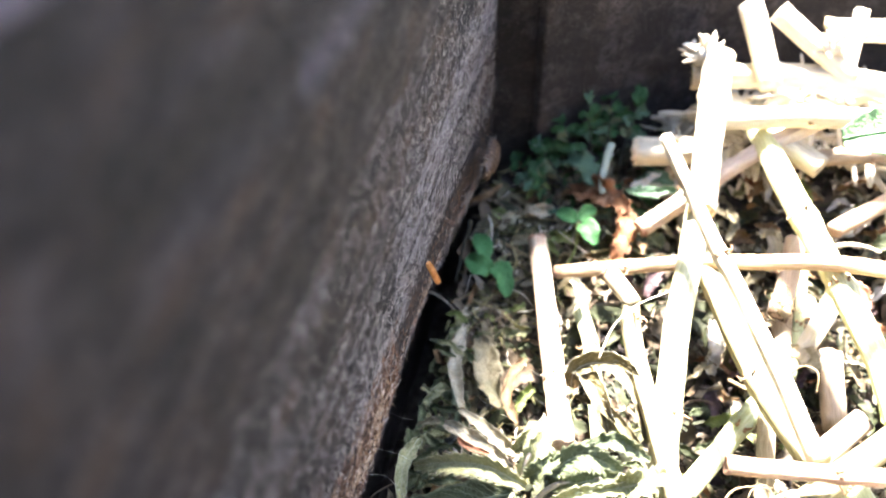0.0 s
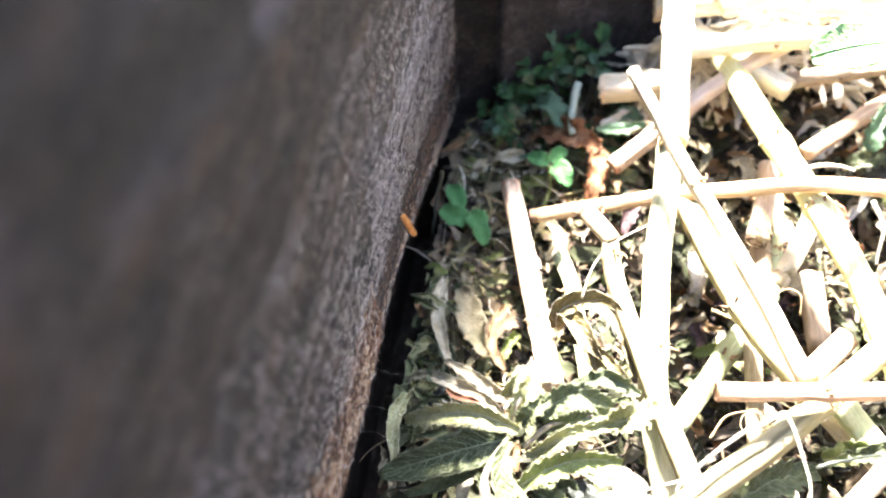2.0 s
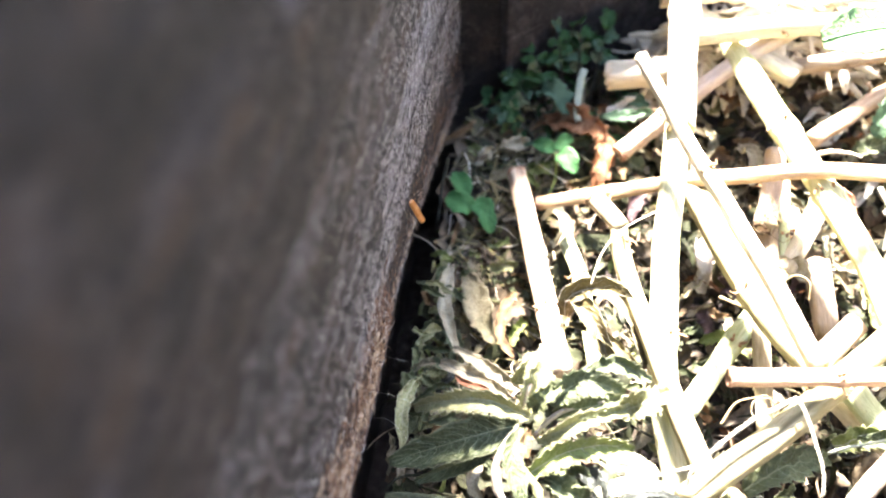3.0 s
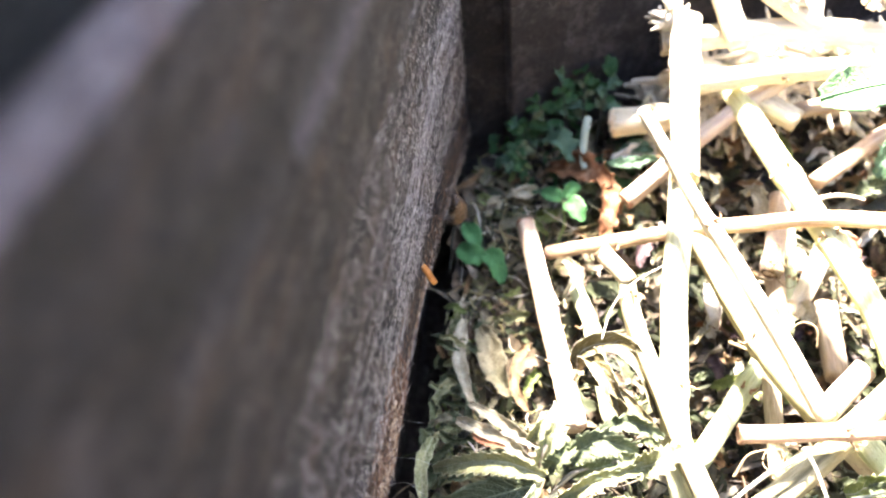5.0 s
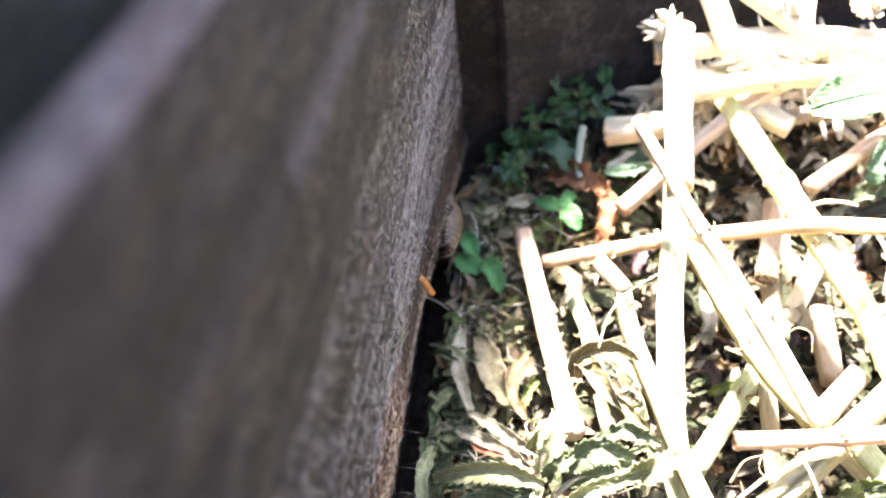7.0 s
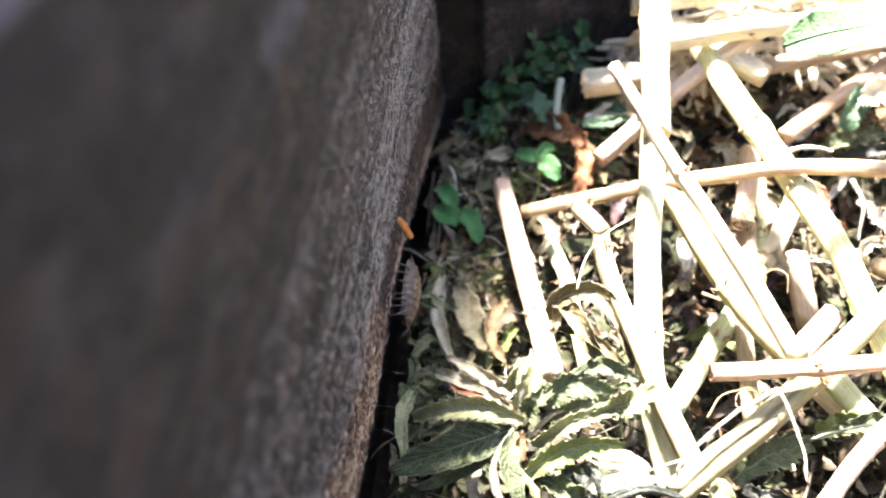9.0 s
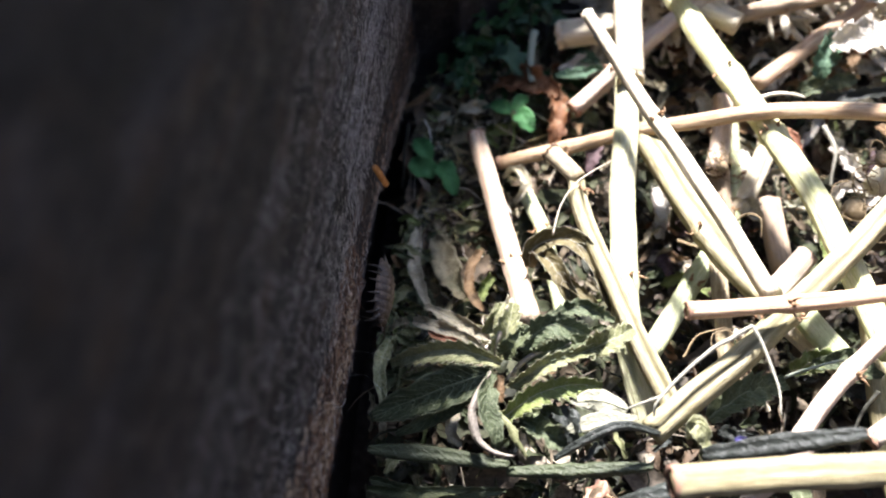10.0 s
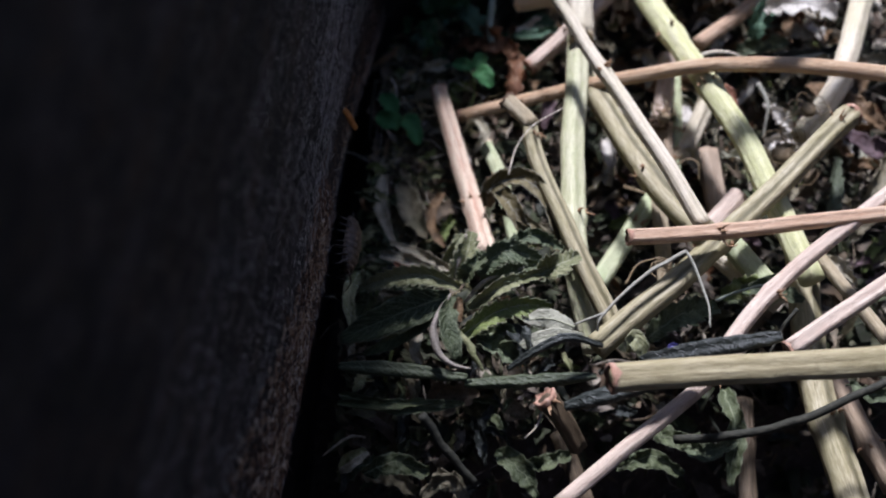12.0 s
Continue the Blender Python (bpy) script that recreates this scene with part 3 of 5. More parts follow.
def bark_material():
    m, nt, b = shader("torn_rusty_bark", 0.9)
    rnd = nt.nodes.new("ShaderNodeNewGeometry").outputs["Random Per Island"]
    col = ramp(nt, rnd, (0.0, (0.018, 0.011, 0.008)), (0.36, (0.056, 0.030, 0.019)), (0.58, (0.17, 0.086, 0.046)), (0.76, (0.33, 0.205, 0.12)), (1.0, (0.66, 0.51, 0.37)))
    f = grain(nt, coords(nt), (1900, 1900, 1900), 4, 0.7)
    col = blend(nt, ramp(nt, f, (0.40, (0.75, 0.75, 0.75)), (0.58, (0, 0, 0))), col, (0.012, 0.008, 0.006))
    nt.links.new(col, b.inputs["Base Color"])
    bump(nt, b, f, 0.0004, 1.0)
    return m


bark = part("torn_bark", joined([shards(3600, 31, (-112, -40), 34, (0.6, 2.6), (0.10, 0.30)), shards(320, 32, (-46, 36), 5, (0.5, 1.8), (0.06, 0.16))]), bark_material(), wall_left, "rusty torn ridges along the lower edge")
bark["kind"] = "stuff"
TUFT = fibre_material("tan_wood_tuft", (0.32, 0.18, 0.09), (0.74, 0.56, 0.38))
tufts = part("torn_tufts", joined([fur(150, 60 + k, (y - w, y + w), lambda g, n, h=h: BOTTOM + h + g.normal(0, 1.3, n).clip(-2, 3), (0.4, 1.3), (0.3, 1.0), (0.035, 0.085), 0.7)
                                   for k, (y, h, w) in enumerate(((-60, 7, 3.0), (-55, 5, 2.0), (-66, 9, 2.5), (-70, 5, 3.0), (-76, 8, 3.5), (-82, 6, 3.0), (-50, 4, 2.0), (-46, 8, 1.5), (-88, 9, 3.0)))]), TUFT, wall_left, "pale tan torn wood tufts")
tufts["kind"] = "stuff"
hairs = part("wood_fibres", joined([
    fur(18000, 5, (-118, 43), lambda g, n: BOTTOM + 13 + g.random(n) ** 1.3 * 50, (0.3, 1.1), (0.15, 0.85), (0.015, 0.036), 0.8),
    fur(4500, 8, (-58, 40), lambda g, n: BOTTOM + 11 + g.random(n) ** 1.1 * 26, (0.25, 0.8), (0.2, 0.9), (0.024, 0.05), 0.8),
    fur(1500, 9, (-88, 43), lambda g, n: BOTTOM + 0.4 + g.random(n) * 4, (0.4, 1.6), (0.3, 0.95), (0.012, 0.03), 0.5, 0.35)]), FIBRE, wall_left, "frayed pale wood fibres")
hairs["kind"] = "stuff"
SILVER = fibre_material("silvery_wood_fibre", (0.13, 0.115, 0.118), (0.40, 0.37, 0.38))
fuzz_band = part("silvery_fibres", fur(6500, 10, (-34, 40), lambda g, n: g.normal(40, 7, n).clip(24, 58), (0.3, 1.0), (0.15, 0.8), (0.02, 0.045), 0.9), SILVER, wall_left, "silvery curled fibres on the plank's face")
fuzz_band["kind"] = "stuff"


def heap(x, y):
    """Height of the litter bed."""
    x, y = max(-400.0, min(400.0, x)), max(-400.0, min(400.0, y))
    h = -19.0 + 2.2 * noise.noise(Vector((x * 0.06, y * 0.06, 0))) + 1.2 * noise.noise(Vector((x * 0.19, y * 0.19, 4)))
    h += 7 * math.exp(-(((x - 12) / 20) ** 2 + ((y + 52) / 13) ** 2))
    h += 18 * math.exp(-(((x - 84) / 32) ** 2 + ((y - 34) / 13) ** 2))
    h += 6 * math.exp(-(((x - 75) / 26) ** 2 + ((y + 58) / 14) ** 2))
    h -= 34 / (1 + math.exp((y + 76) / 3.5))
    h -= 7 / (1 + math.exp((y + 38) / 5)) / (1 + math.exp((42 - x) / 4))
    return h


def soil():
    verts, faces = [], []
    xs = [-700, -400, -160] + [-60 + 1.0 * i for i in range(82)] + [22 + 3 * i for i in range(87)] + [420, 560, 700]
    ys = [-700, -500, -330] + [-262 + 3.2 * i for i in range(136)] + [260, 480, 700]
    for y in ys:
        for x in xs:
            inside = -60 < x < 290 and -265 < y < 175
            near = x - wall_x(y)
            trench = 45 / (1 + math.exp((near + 0.6) / 0.6)) if inside else 0
            z = heap(x, y) - trench - 3 + (1.6 * noise.noise(Vector((x * 0.5, y * 0.5, 9))) if inside else -3)
            verts.append(Vector((x, y, z)) * MM)
    n = len(xs)
    for j in range(len(ys) - 1):
        for i in range(n - 1):
            a = j * n + i
            faces.append((a, a + 1, a + n + 1, a + n))
    return verts, faces


tagged(mesh_object("ground", soil(), SOIL), "dark crumbly compost soil", "soil", kind="structure")


def litter_material():
    m, nt, b = shader("mixed_leaf_litter", 0.7)
    rnd = nt.nodes.new("ShaderNodeNewGeometry").outputs["Random Per Island"]
    col = ramp(nt, rnd, (0.0, (0.015, 0.018, 0.010)), (0.22, (0.042, 0.052, 0.022)), (0.40, (0.080, 0.074, 0.037)), (0.56, (0.098, 0.062, 0.038)),
               (0.70, (0.19, 0.15, 0.10)), (0.84, (0.055, 0.040, 0.033)), (1.0, (0.46, 0.40, 0.31)))
    f = grain(nt, coords(nt), (900, 900, 900), 4)
    col = blend(nt, ramp(nt, f, (0.35, (0.6, 0.6, 0.6)), (0.6, (0, 0, 0))), col, (0.02, 0.017, 0.012))
    nt.links.new(col, b.inputs["Base Color"])
    bump(nt, b, f, 0.0003)
    return m


def crumbs(count, seed, big, slim=1.0):
    """Crumpled, ragged scraps of leaf strewn over the bed."""
    rnd = random.Random(seed)
    verts, faces = [], []
    for _ in range(count):
        y = rnd.uniform(-125, 58)
        x = wall_x(y) + 1.5 + (rnd.random() ** 1.15) * 137
        if y > 36 + 0.36 * (x - 21) or (y < -72 and rnd.random() < 0.7):
            continue
        size = rnd.uniform(1.0, 3.2) * big
        flat = rnd.uniform(0.16, 0.62) * slim
        m = Matrix.Translation((x, y, heap(x, y) + rnd.uniform(-0.5, 2.6) * big)) @ Euler((rnd.gauss(-0.2, 0.6), rnd.gauss(0, 0.55), rnd.uniform(0, 6.3))).to_matrix().to_4x4()
        bend, fold, off, hook = rnd.uniform(-1.2, 1.2), rnd.uniform(-0.9, 1.2), rnd.uniform(0, 90), rnd.uniform(-0.5, 0.5)
        n0 = len(verts)
        nu, nv = 7, 4
        for i in range(nu):
            s = i / (nu - 1) * 2 - 1
            wide = flat * math.sqrt(max(0.03, 1 - s * s * 0.97)) * (1 + 0.5 * noise.noise(Vector((s * 3.7, off, 0))))
            for j in range(nv):
                t = j / (nv - 1) * 2 - 1
                ragged = 1 + (0.55 * noise.noise(Vector((s * 6.1, off, t * 3))) if abs(t) > 0.9 else 0)
                p = Vector((s, t * wide * ragged + hook * s * s, bend * (s * s - 0.4) * 0.5 + fold * abs(t) * wide))
                p.z += 0.34 * noise.noise(Vector((s * 2.1 + off, t * 1.9, off))) + 0.12 * noise.noise(Vector((s * 5 + off, t * 4, off)))
                verts.append((m @ (p * size)) * MM)
        for i in range(nu - 1):
            for j in range(nv - 1):
                a = n0 + i * nv + j
                faces.append((a, a + 1, a + nv + 1, a + nv))
    return verts, faces


def grains(count, seed):
    """Small angular crumbs of soil and rotted stalk."""
    rnd = random.Random(seed)
    pieces = []
    for _ in range(count):
        y = rnd.uniform(-120, 55)
        x = wall_x(y) + 1 + rnd.random() * 134
        if y > 34 + 0.36 * (x - 21):
            continue
        if y < -72 and rnd.random() < 0.6:
            continue
        r = rnd.uniform(0.25, 1.1) * (1.8 if rnd.random() < 0.06 else 1)
        pieces.append(lump((x, y, heap(x, y) - 1.5 + rnd.uniform(0, 1.6)), r, rnd.uniform(0, 99), (1, rnd.uniform(0.5, 1), rnd.uniform(0.5, 0.9)), 4, 5))
    return joined(pieces)


def strands(count, seed):
    rnd = random.Random(seed)
    pieces = []
    for _ in range(count):
        y = rnd.uniform(-115, 55)
        x = wall_x(y) + 1 + rnd.random() * 133
        if y > 34 + 0.36 * (x - 21):
            continue
        z = heap(x, y) + rnd.uniform(0, 4)
        a, ln = rnd.uniform(0, 6.3), rnd.uniform(3, 12)
        d = Vector((math.cos(a), math.sin(a), rnd.uniform(-0.15, 0.3))) * ln
        w = Vector((rnd.uniform(-1, 1), rnd.uniform(-1, 1), rnd.uniform(0, 1))) * ln * 0.2
        p = Vector((x, y, z))
        r = rnd.uniform(0.07, 0.30)
        pieces.append(tube(spline([p, p + d * 0.5 + w, p + d], 6), [r * k for k in (0.8, 1, 1, 0.95, 0.8, 0.4)], 5))
    return joined(pieces)


LITTER = litter_material()


def chaff(count, seed):
    """Short pale straw bits and husks heaped on the far bank."""
    rnd = random.Random(seed)
    pieces = []
    for _ in range(count):
        x = rnd.uniform(54, 140)
        y = rnd.uniform(27, 43 + 0.18 * (x - 54))
        z = heap(x, y) + rnd.uniform(0.5, 3.0 + 9.0 * min(1.0, (y - 27) / 12))
        a, e, ln = rnd.uniform(0, 6.3), rnd.uniform(-0.35, 0.35), rnd.uniform(2, 13)
        d = Vector((math.cos(a) * math.cos(e), math.sin(a) * math.cos(e), math.sin(e))) * ln
        p = Vector((x, y, z))
        bow = Vector((rnd.uniform(-1, 1), rnd.uniform(-1, 1), rnd.uniform(-0.4, 1))) * ln * 0.06
        r = rnd.uniform(0.25, 1.15)
        pieces.append(tube(spline([p, p + d * 0.5 + bow, p + d], 6), [r * k for k in (0.7, 1, 1.05, 1, 0.85, 0.4)], 6))
    return joined(pieces)


CHAFF = plain_noisy("pale_straw_chaff", (0.34, 0.27, 0.17), (0.60, 0.54, 0.43), (0.74, 0.70, 0.62), 330, 0.6)
tagged(mesh_object("straw_chaff", chaff(1250, 19), CHAFF), "pale straw bits and husks heaped by the back wall", "straw", kind="stuff")
tagged(mesh_object("soil_crumbs", grains(3600, 14), LITTER, smooth=False), "small angular soil and stalk crumbs on the ground", "soil crumbs", kind="stuff")
tagged(mesh_object("leaf_litter", crumbs(6200, 11, 1.0), LITTER), "crumpled dark green and brown leaf scraps on soil", "leaf litter", kind="stuff")
tagged(mesh_object("leaf_litter", crumbs(800, 12, 1.9), LITTER), "larger wilted leaf scraps over the compost", "leaf litter", kind="stuff")
tagged(mesh_object("plant_strands", strands(1300, 13), LITTER), "thin dry stalk bits strewn over the compost", "plant debris", kind="stuff")


def stalklets(count, seed, x0, x1, y0, y1, lift):
    """Fine dry stalks and moss strands, laid loosely in the shade by the wall."""
    rnd = random.Random(seed)
    pieces = []
    for _ in range(count):
        y = rnd.uniform(y0, y1)
        x = wall_x(y) + rnd.uniform(x0, x1)
        p = Vector((x, y, heap(x, y) + rnd.uniform(*lift)))
        a, ln = rnd.uniform(0, 6.3), rnd.uniform(2, 9)
        d = Vector((math.cos(a), math.sin(a), rnd.uniform(-0.25, 0.5))) * ln
        w = Vector((rnd.uniform(-1, 1), rnd.uniform(-1, 1), rnd.uniform(-0.3, 1))) * ln * 0.16
        if x + d.x < wall_x(y + d.y) + 1.5:
            d.x = abs(d.x)
        r = rnd.uniform(0.06, 0.26)
        pieces.append(tube(spline([p, p + d * 0.5 + w, p + d], 6), [r * k for k in (0.8, 1, 1, 0.95, 0.8, 0.4)], 5))
    return joined(pieces)


OLIVE = fibre_material("olive_dry_stalk", (0.075, 0.078, 0.028), (0.30, 0.25, 0.125))
tagged(mesh_object("dry_stalklets", stalklets(420, 21, 2, 30, -44, 38, (0.5, 4.5)), OLIVE), "fine olive and tan dry stalks by the wall", "plant debris", kind="stuff")


# ---- cut plant stems ----
STEM_WORDS = {
    "straw": "pale straw-coloured dry cut plant stem",
    "straw_red": "pale straw stem with a reddish streak and cut top",
    "straw_green": "greenish straw-coloured cut plant stem with a groove",
    "straw_brown": "dull buff dry cut plant stem",
    "straw_groove": "olive and buff dry stem with a dark groove",
    "pink": "pinkish brown dry cut plant stem",
    "tan": "arched tan-brown dry plant stem over the pile",
    "olive": "olive-brown dry cut plant stem",
    "pinkpale": "pale pink slender dry stem with a node",
    "yellow": "yellow-green cut plant stem lying in the pile",
    "green": "pale green cut stem low in the pile",
    "brown": "brown dry cut stem low in the pile",
    "darkbrown": "dark stem low in the pile, shade put into its colour",
}
_count = [0]


def stem(kind, width, *points, ends=(None, None), nodes=(), taper=0.9, words=""):
    """A cut stem through points (millimetres); nodes: places along it, 0 to 1, with a swelling and a torn scar."""
    _count[0] += 1
    seed = _count[0] * 1.37
    length = sum((Vector(b) - Vector(a)).length for a, b in zip(points, points[1:]))
    if not nodes and length > 22:
        nodes = (0.3 + 0.4 * ((_count[0] * 0.37) % 1.0),)
    n = max(10, int(length / 1.6))
    line = spline(points, n)
    for i, p in enumerate(line):
        p += Vector((noise.noise(p * 0.07 + Vector((seed, 0, 0))), noise.noise(p * 0.07 + Vector((0, seed, 0))), 0)) * 0.35
    radii = []
    for i in range(n):
        s = i / (n - 1)
        r = width / 2 * (1 + (taper - 1) * s)
        for q in nodes:
            r += width * 0.09 * math.exp(-(((s - q) * length / 1.3) ** 2))
        radii.append(r)
    base = thing("plant_stem", points[0], words or STEM_WORDS[kind], "plant stem", "cut stems in the pile")
    stalk = part("stalk", tube(line, radii, 36, rib=0.05, groove=0.13, seed=seed), STEM[kind], base)
    for end, m in zip((0, 1), ends):
        if m:
            part("cut_end", cap(line, radii[0] if end == 0 else radii[-1], end, seed), m, base, "rough cut end")
    rnd = random.Random(_count[0])
    for q in nodes:
        i = min(n - 2, max(1, int(q * (n - 1))))
        ahead, side, up = frames(line)[i]
        pieces = []
        for k in range(3):
            a = rnd.uniform(0.2, 2.9)
            d = side * math.cos(a) + up * math.sin(a)
            pieces.append(lump(line[i] + d * radii[i] * 0.95 + ahead * rnd.uniform(-0.7, 0.7), rnd.uniform(0.25, 0.5), seed + k, rings=5, sides=7))
            q0 = line[i] + d * radii[i]
            pieces.append(tube(spline([q0, q0 + d * 0.8 + ahead * 0.3, q0 + d * rnd.uniform(0.9, 1.9) + ahead * rnd.uniform(-0.6, 1.4)], 5), [0.22, 0.2, 0.17, 0.12, 0.05], 5))
        part("node", joined(pieces), SCAR, stalk, "torn leaf node")
    return base


stem("straw_red", 3.8, (19.8, 9.4, -7), (20.3, -17.1, -4), (20.9, -41.4, -1), ends=(CUT_RED, None), nodes=(0.72,), taper=1.12)
stem("straw_groove", 3.2, (34.1, -18.8, 10), (33.9, -27.4, 8.5), (36.7, -51.2, 7), (39.9, -66.2, 4), nodes=(0.18,), taper=1.2)
stem("straw_brown", 3.6, (30.5, -13.1, 11), (32, -16, 11), (34.3, -19.9, 10.5), ends=(CUT_DARK, None), words="bent dark tip of a dry plant stem")
stem("straw", 6.6, (58.8, 39.6, 18), (56.7, 30.1, 14), (50.8, 4.2, 8.5), ends=(None, CUT_PALE), taper=0.8)
stem("straw_green", 4.6, (51.5, 7.6, 6), (41.3, -27.6, 4), (36.7, -48.9, 2), (36.8, -65.1, -3), nodes=(0.49,), ends=(CUT_DARK, None), taper=1.1)
stem("straw", 2.4, (43.0, 11.6, 21.3), (47, -4.9, 18.5), (53.9, -35.5, 17.5), (58.1, -52.8, 15), taper=1.25, nodes=(0.45,))
stem("straw_groove", 5.0, (51, 3, 0), (56.1, -30.1, 3), (61.5, -48.3, 5), taper=1.1)
stem("tan", 2.9, (23.9, 2.8, -9.5), (44.9, -1.9, -1), (59.7, -7.9, 7), (76.1, -14.6, 14), (94.7, -23.7, 18), (128, -37, 19), ends=(CUT_RED, None), nodes=(0.13,), taper=1.15)
stem("yellow", 5.2, (66.3, 33.2, 7), (71.5, -3.1, 8), (73.3, -15.4, 8.5), (75.9, -32.9, 8), (77.2, -62.9, 6), nodes=(0.21, 0.5))
stem("straw_groove", 4.6, (34.6, -69.2, 6.5), (58.3, -56.5, 11), (95.7, -31.4, 13), ends=(None, CUT_RED), nodes=(0.55, 0.97))
stem("pink", 2.9, (43.1, -54.7, 18), (61.9, -56.5, 17.5), (94.8, -60.3, 20), (125, -64, 21), ends=(CUT_RED, None), nodes=(0.30,))
stem("olive", 4.6, (30.8, -84.0, 26), (49.6, -85.7, 25), (78.8, -89.8, 26), (120, -96.5, 26), ends=(CUT_RED, None), taper=1.0, nodes=(0.62,), words="thick buff stem with a rust-red cut end")
stem("pinkpale", 2.5, (21.5, -94.6, 4), (47.6, -81.9, 11), (57, -76.5, 13), taper=1.0)
stem("pinkpale", 2.8, (52.5, -77.5, 12), (68.8, -66, 15), (96.8, -52.5, 22), (120, -41, 26), nodes=(0.28,))
stem("pinkpale", 3.1, (64.5, -78.5, 13), (90.7, -68.9, 20), (118, -58, 25), ends=(CUT_RED, None))
stem("green", 4.3, (42.2, -47.7, -9), (61.2, -27.7, -8))
stem("straw_groove", 6.3, (83, -49.9, -4), (74.8, -79.3, -5), (73.3, -101.2, -6), (73, -118, -8))
stem("straw", 5.0, (119.8, 10.2, 5), (106.5, -10.3, 6), (100.9, -18.3, 5), (90.8, -26.4, 1))
stem("pinkpale", 3.8, (41.6, 10.5, -5), (52.8, 16.6, -1), (65.5, 21.7, 6), (81.2, 26.1, 13), ends=(CUT_RED, None))
stem("straw", 6.2, (42.9, 30.7, -2), (57.2, 26.7, 2), ends=(CUT_PALE, CUT_DARK), nodes=(0.6,), words="short thick pale stem stub with a tan cut end")
stem("brown", 3.8, (72.8, 21.3, 4), (101.2, 19.9, 8), (130, 18, 10), nodes=(0.3,))
stem("pink", 3.5, (79.8, 6, -1), (101, 16.4, 3), (130, 30, 6))
stem("straw", 5.3, (65.8, 48.2, 24), (69, 31.9, 15))
stem("straw", 4.8, (71, 45.7, 24), (85.2, 32.2, 17))
stem("straw", 3.2, (88.6, 45.5, 24), (84, 32.1, 15))
stem("straw", 5.0, (82.1, 44.4, 20), (105.5, 39.8, 22), (135, 34, 22), ends=(CUT_PALE, None))
stem("straw", 5.6, (54.6, 39.4, 12), (78.5, 35.2, 15), (103.2, 27.3, 16), (130, 20, 16), ends=(CUT_PALE, None), nodes=(0.4,))
stem("straw", 4.4, (56.8, 25.9, 12), (75.8, 24, 14), (100.5, 19.4, 16), (130, 14, 16), nodes=(0.35, 0.55))
stem("straw_brown", 2.4, (81.6, -57, 4), (85.8, -81.8, 7), (88, -100, 7))
stem("straw", 5.4, (61.6, 35.2, 8), (78.2, 17.3, 6))
stem("green", 3.3, (27.6, -6.5, -10), (29, -18, -9.5), (28.6, -37.6, -10), ends=(CUT_PALE, None))
stem("brown", 4.0, (68.2, -8.8, -9), (64.5, -30, -11), nodes=(0.5,))
stem("straw", 4.0, (79.5, -5.0, -5.5), (75, -12, -7.5), (68.9, -19.4, -10))
stem("pinkpale", 4.2, (72.0, 4.0, -1), (70.0, -2.0, -3), (66.0, -11.2, -6), ends=(None, CUT_DARK), nodes=(0.93,), words="short pale pink stem with a dark frayed end")
stem("green", 2.2, (74.6, 3.0, -7.5), (72.0, -8.0, -9), (67.0, -23.4, -10))
stem("straw_brown", 3.4, (60.0, -32.0, -6), (57.6, -42.0, -7), (55.2, -53.0, -8))
stem("straw", 4.2, (66.0, -46.5, -4.5), (70.2, -54.0, -4.5), (75.0, -61.0, -5.5), nodes=(0.5,))
stem("darkbrown", 3.6, (23.2, -77.4, 8.4), (25.6, -80.2, 5.5), (28.2, -84, 0), ends=(CUT_RED, None), words="dark brown stub with a frayed rust-red cut end", nodes=(0.04,))
stem("brown", 5.0, (76.2, -17.4, -11), (73.7, -33.3, -12))
stem("pinkpale", 4.5, (63.7, -44.7, -2), (73.6, -38.2, 1))
# two olive stems in the dark kind: the shade on them is in the colour
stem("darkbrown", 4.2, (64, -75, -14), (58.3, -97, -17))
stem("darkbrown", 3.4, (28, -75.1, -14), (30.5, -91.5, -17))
stem("brown", 4.2, (80.5, -74, -9), (84, -98, -12))
stem("green", 4.6, (67, -49.5, 2), (72.9, -62.4, 0))


# ---- wilted leaves ----
LEAF_WORDS = {
    "palegreen": "grey-green wilted leaf with toothed edges",
    "darkgreen": "dark green wilted leaf in the heap",
    "green": "bright green wilted leaf with toothed edges",
    "teal": "shrivelled blue-green leaf in the heap",
    "pale": "faded cream limp leaf in the heap",
    "white": "silvery pale leaf underside with veins",
    "cream": "bleached cream crumpled leaf among the stems",
    "beige": "torn beige dead leaf in the heap",
    "brown": "curled brown dead leaf",
    "rust": "rust-brown dead leaf with jagged edges",
    "olive": "arched olive-brown dry leaf over the stems",
    "red": "small reddish dead leaf sliver",
    "black": "blackened rolled leaf with ridges",
    "veined": "dark green limp leaf with pale veins",
    "purple": "purplish dead leaf low in the pile",
    "sage": "dull sage-green lobed leaf in shade",
    "herb": "dark green toothed herb leaf",
    "mauve": "thick pale mauve curled leaf rib",
    "petal": "tiny violet petal on a blackened leaf",
    "fresh": "fresh green glossy leaf above the pile",
}


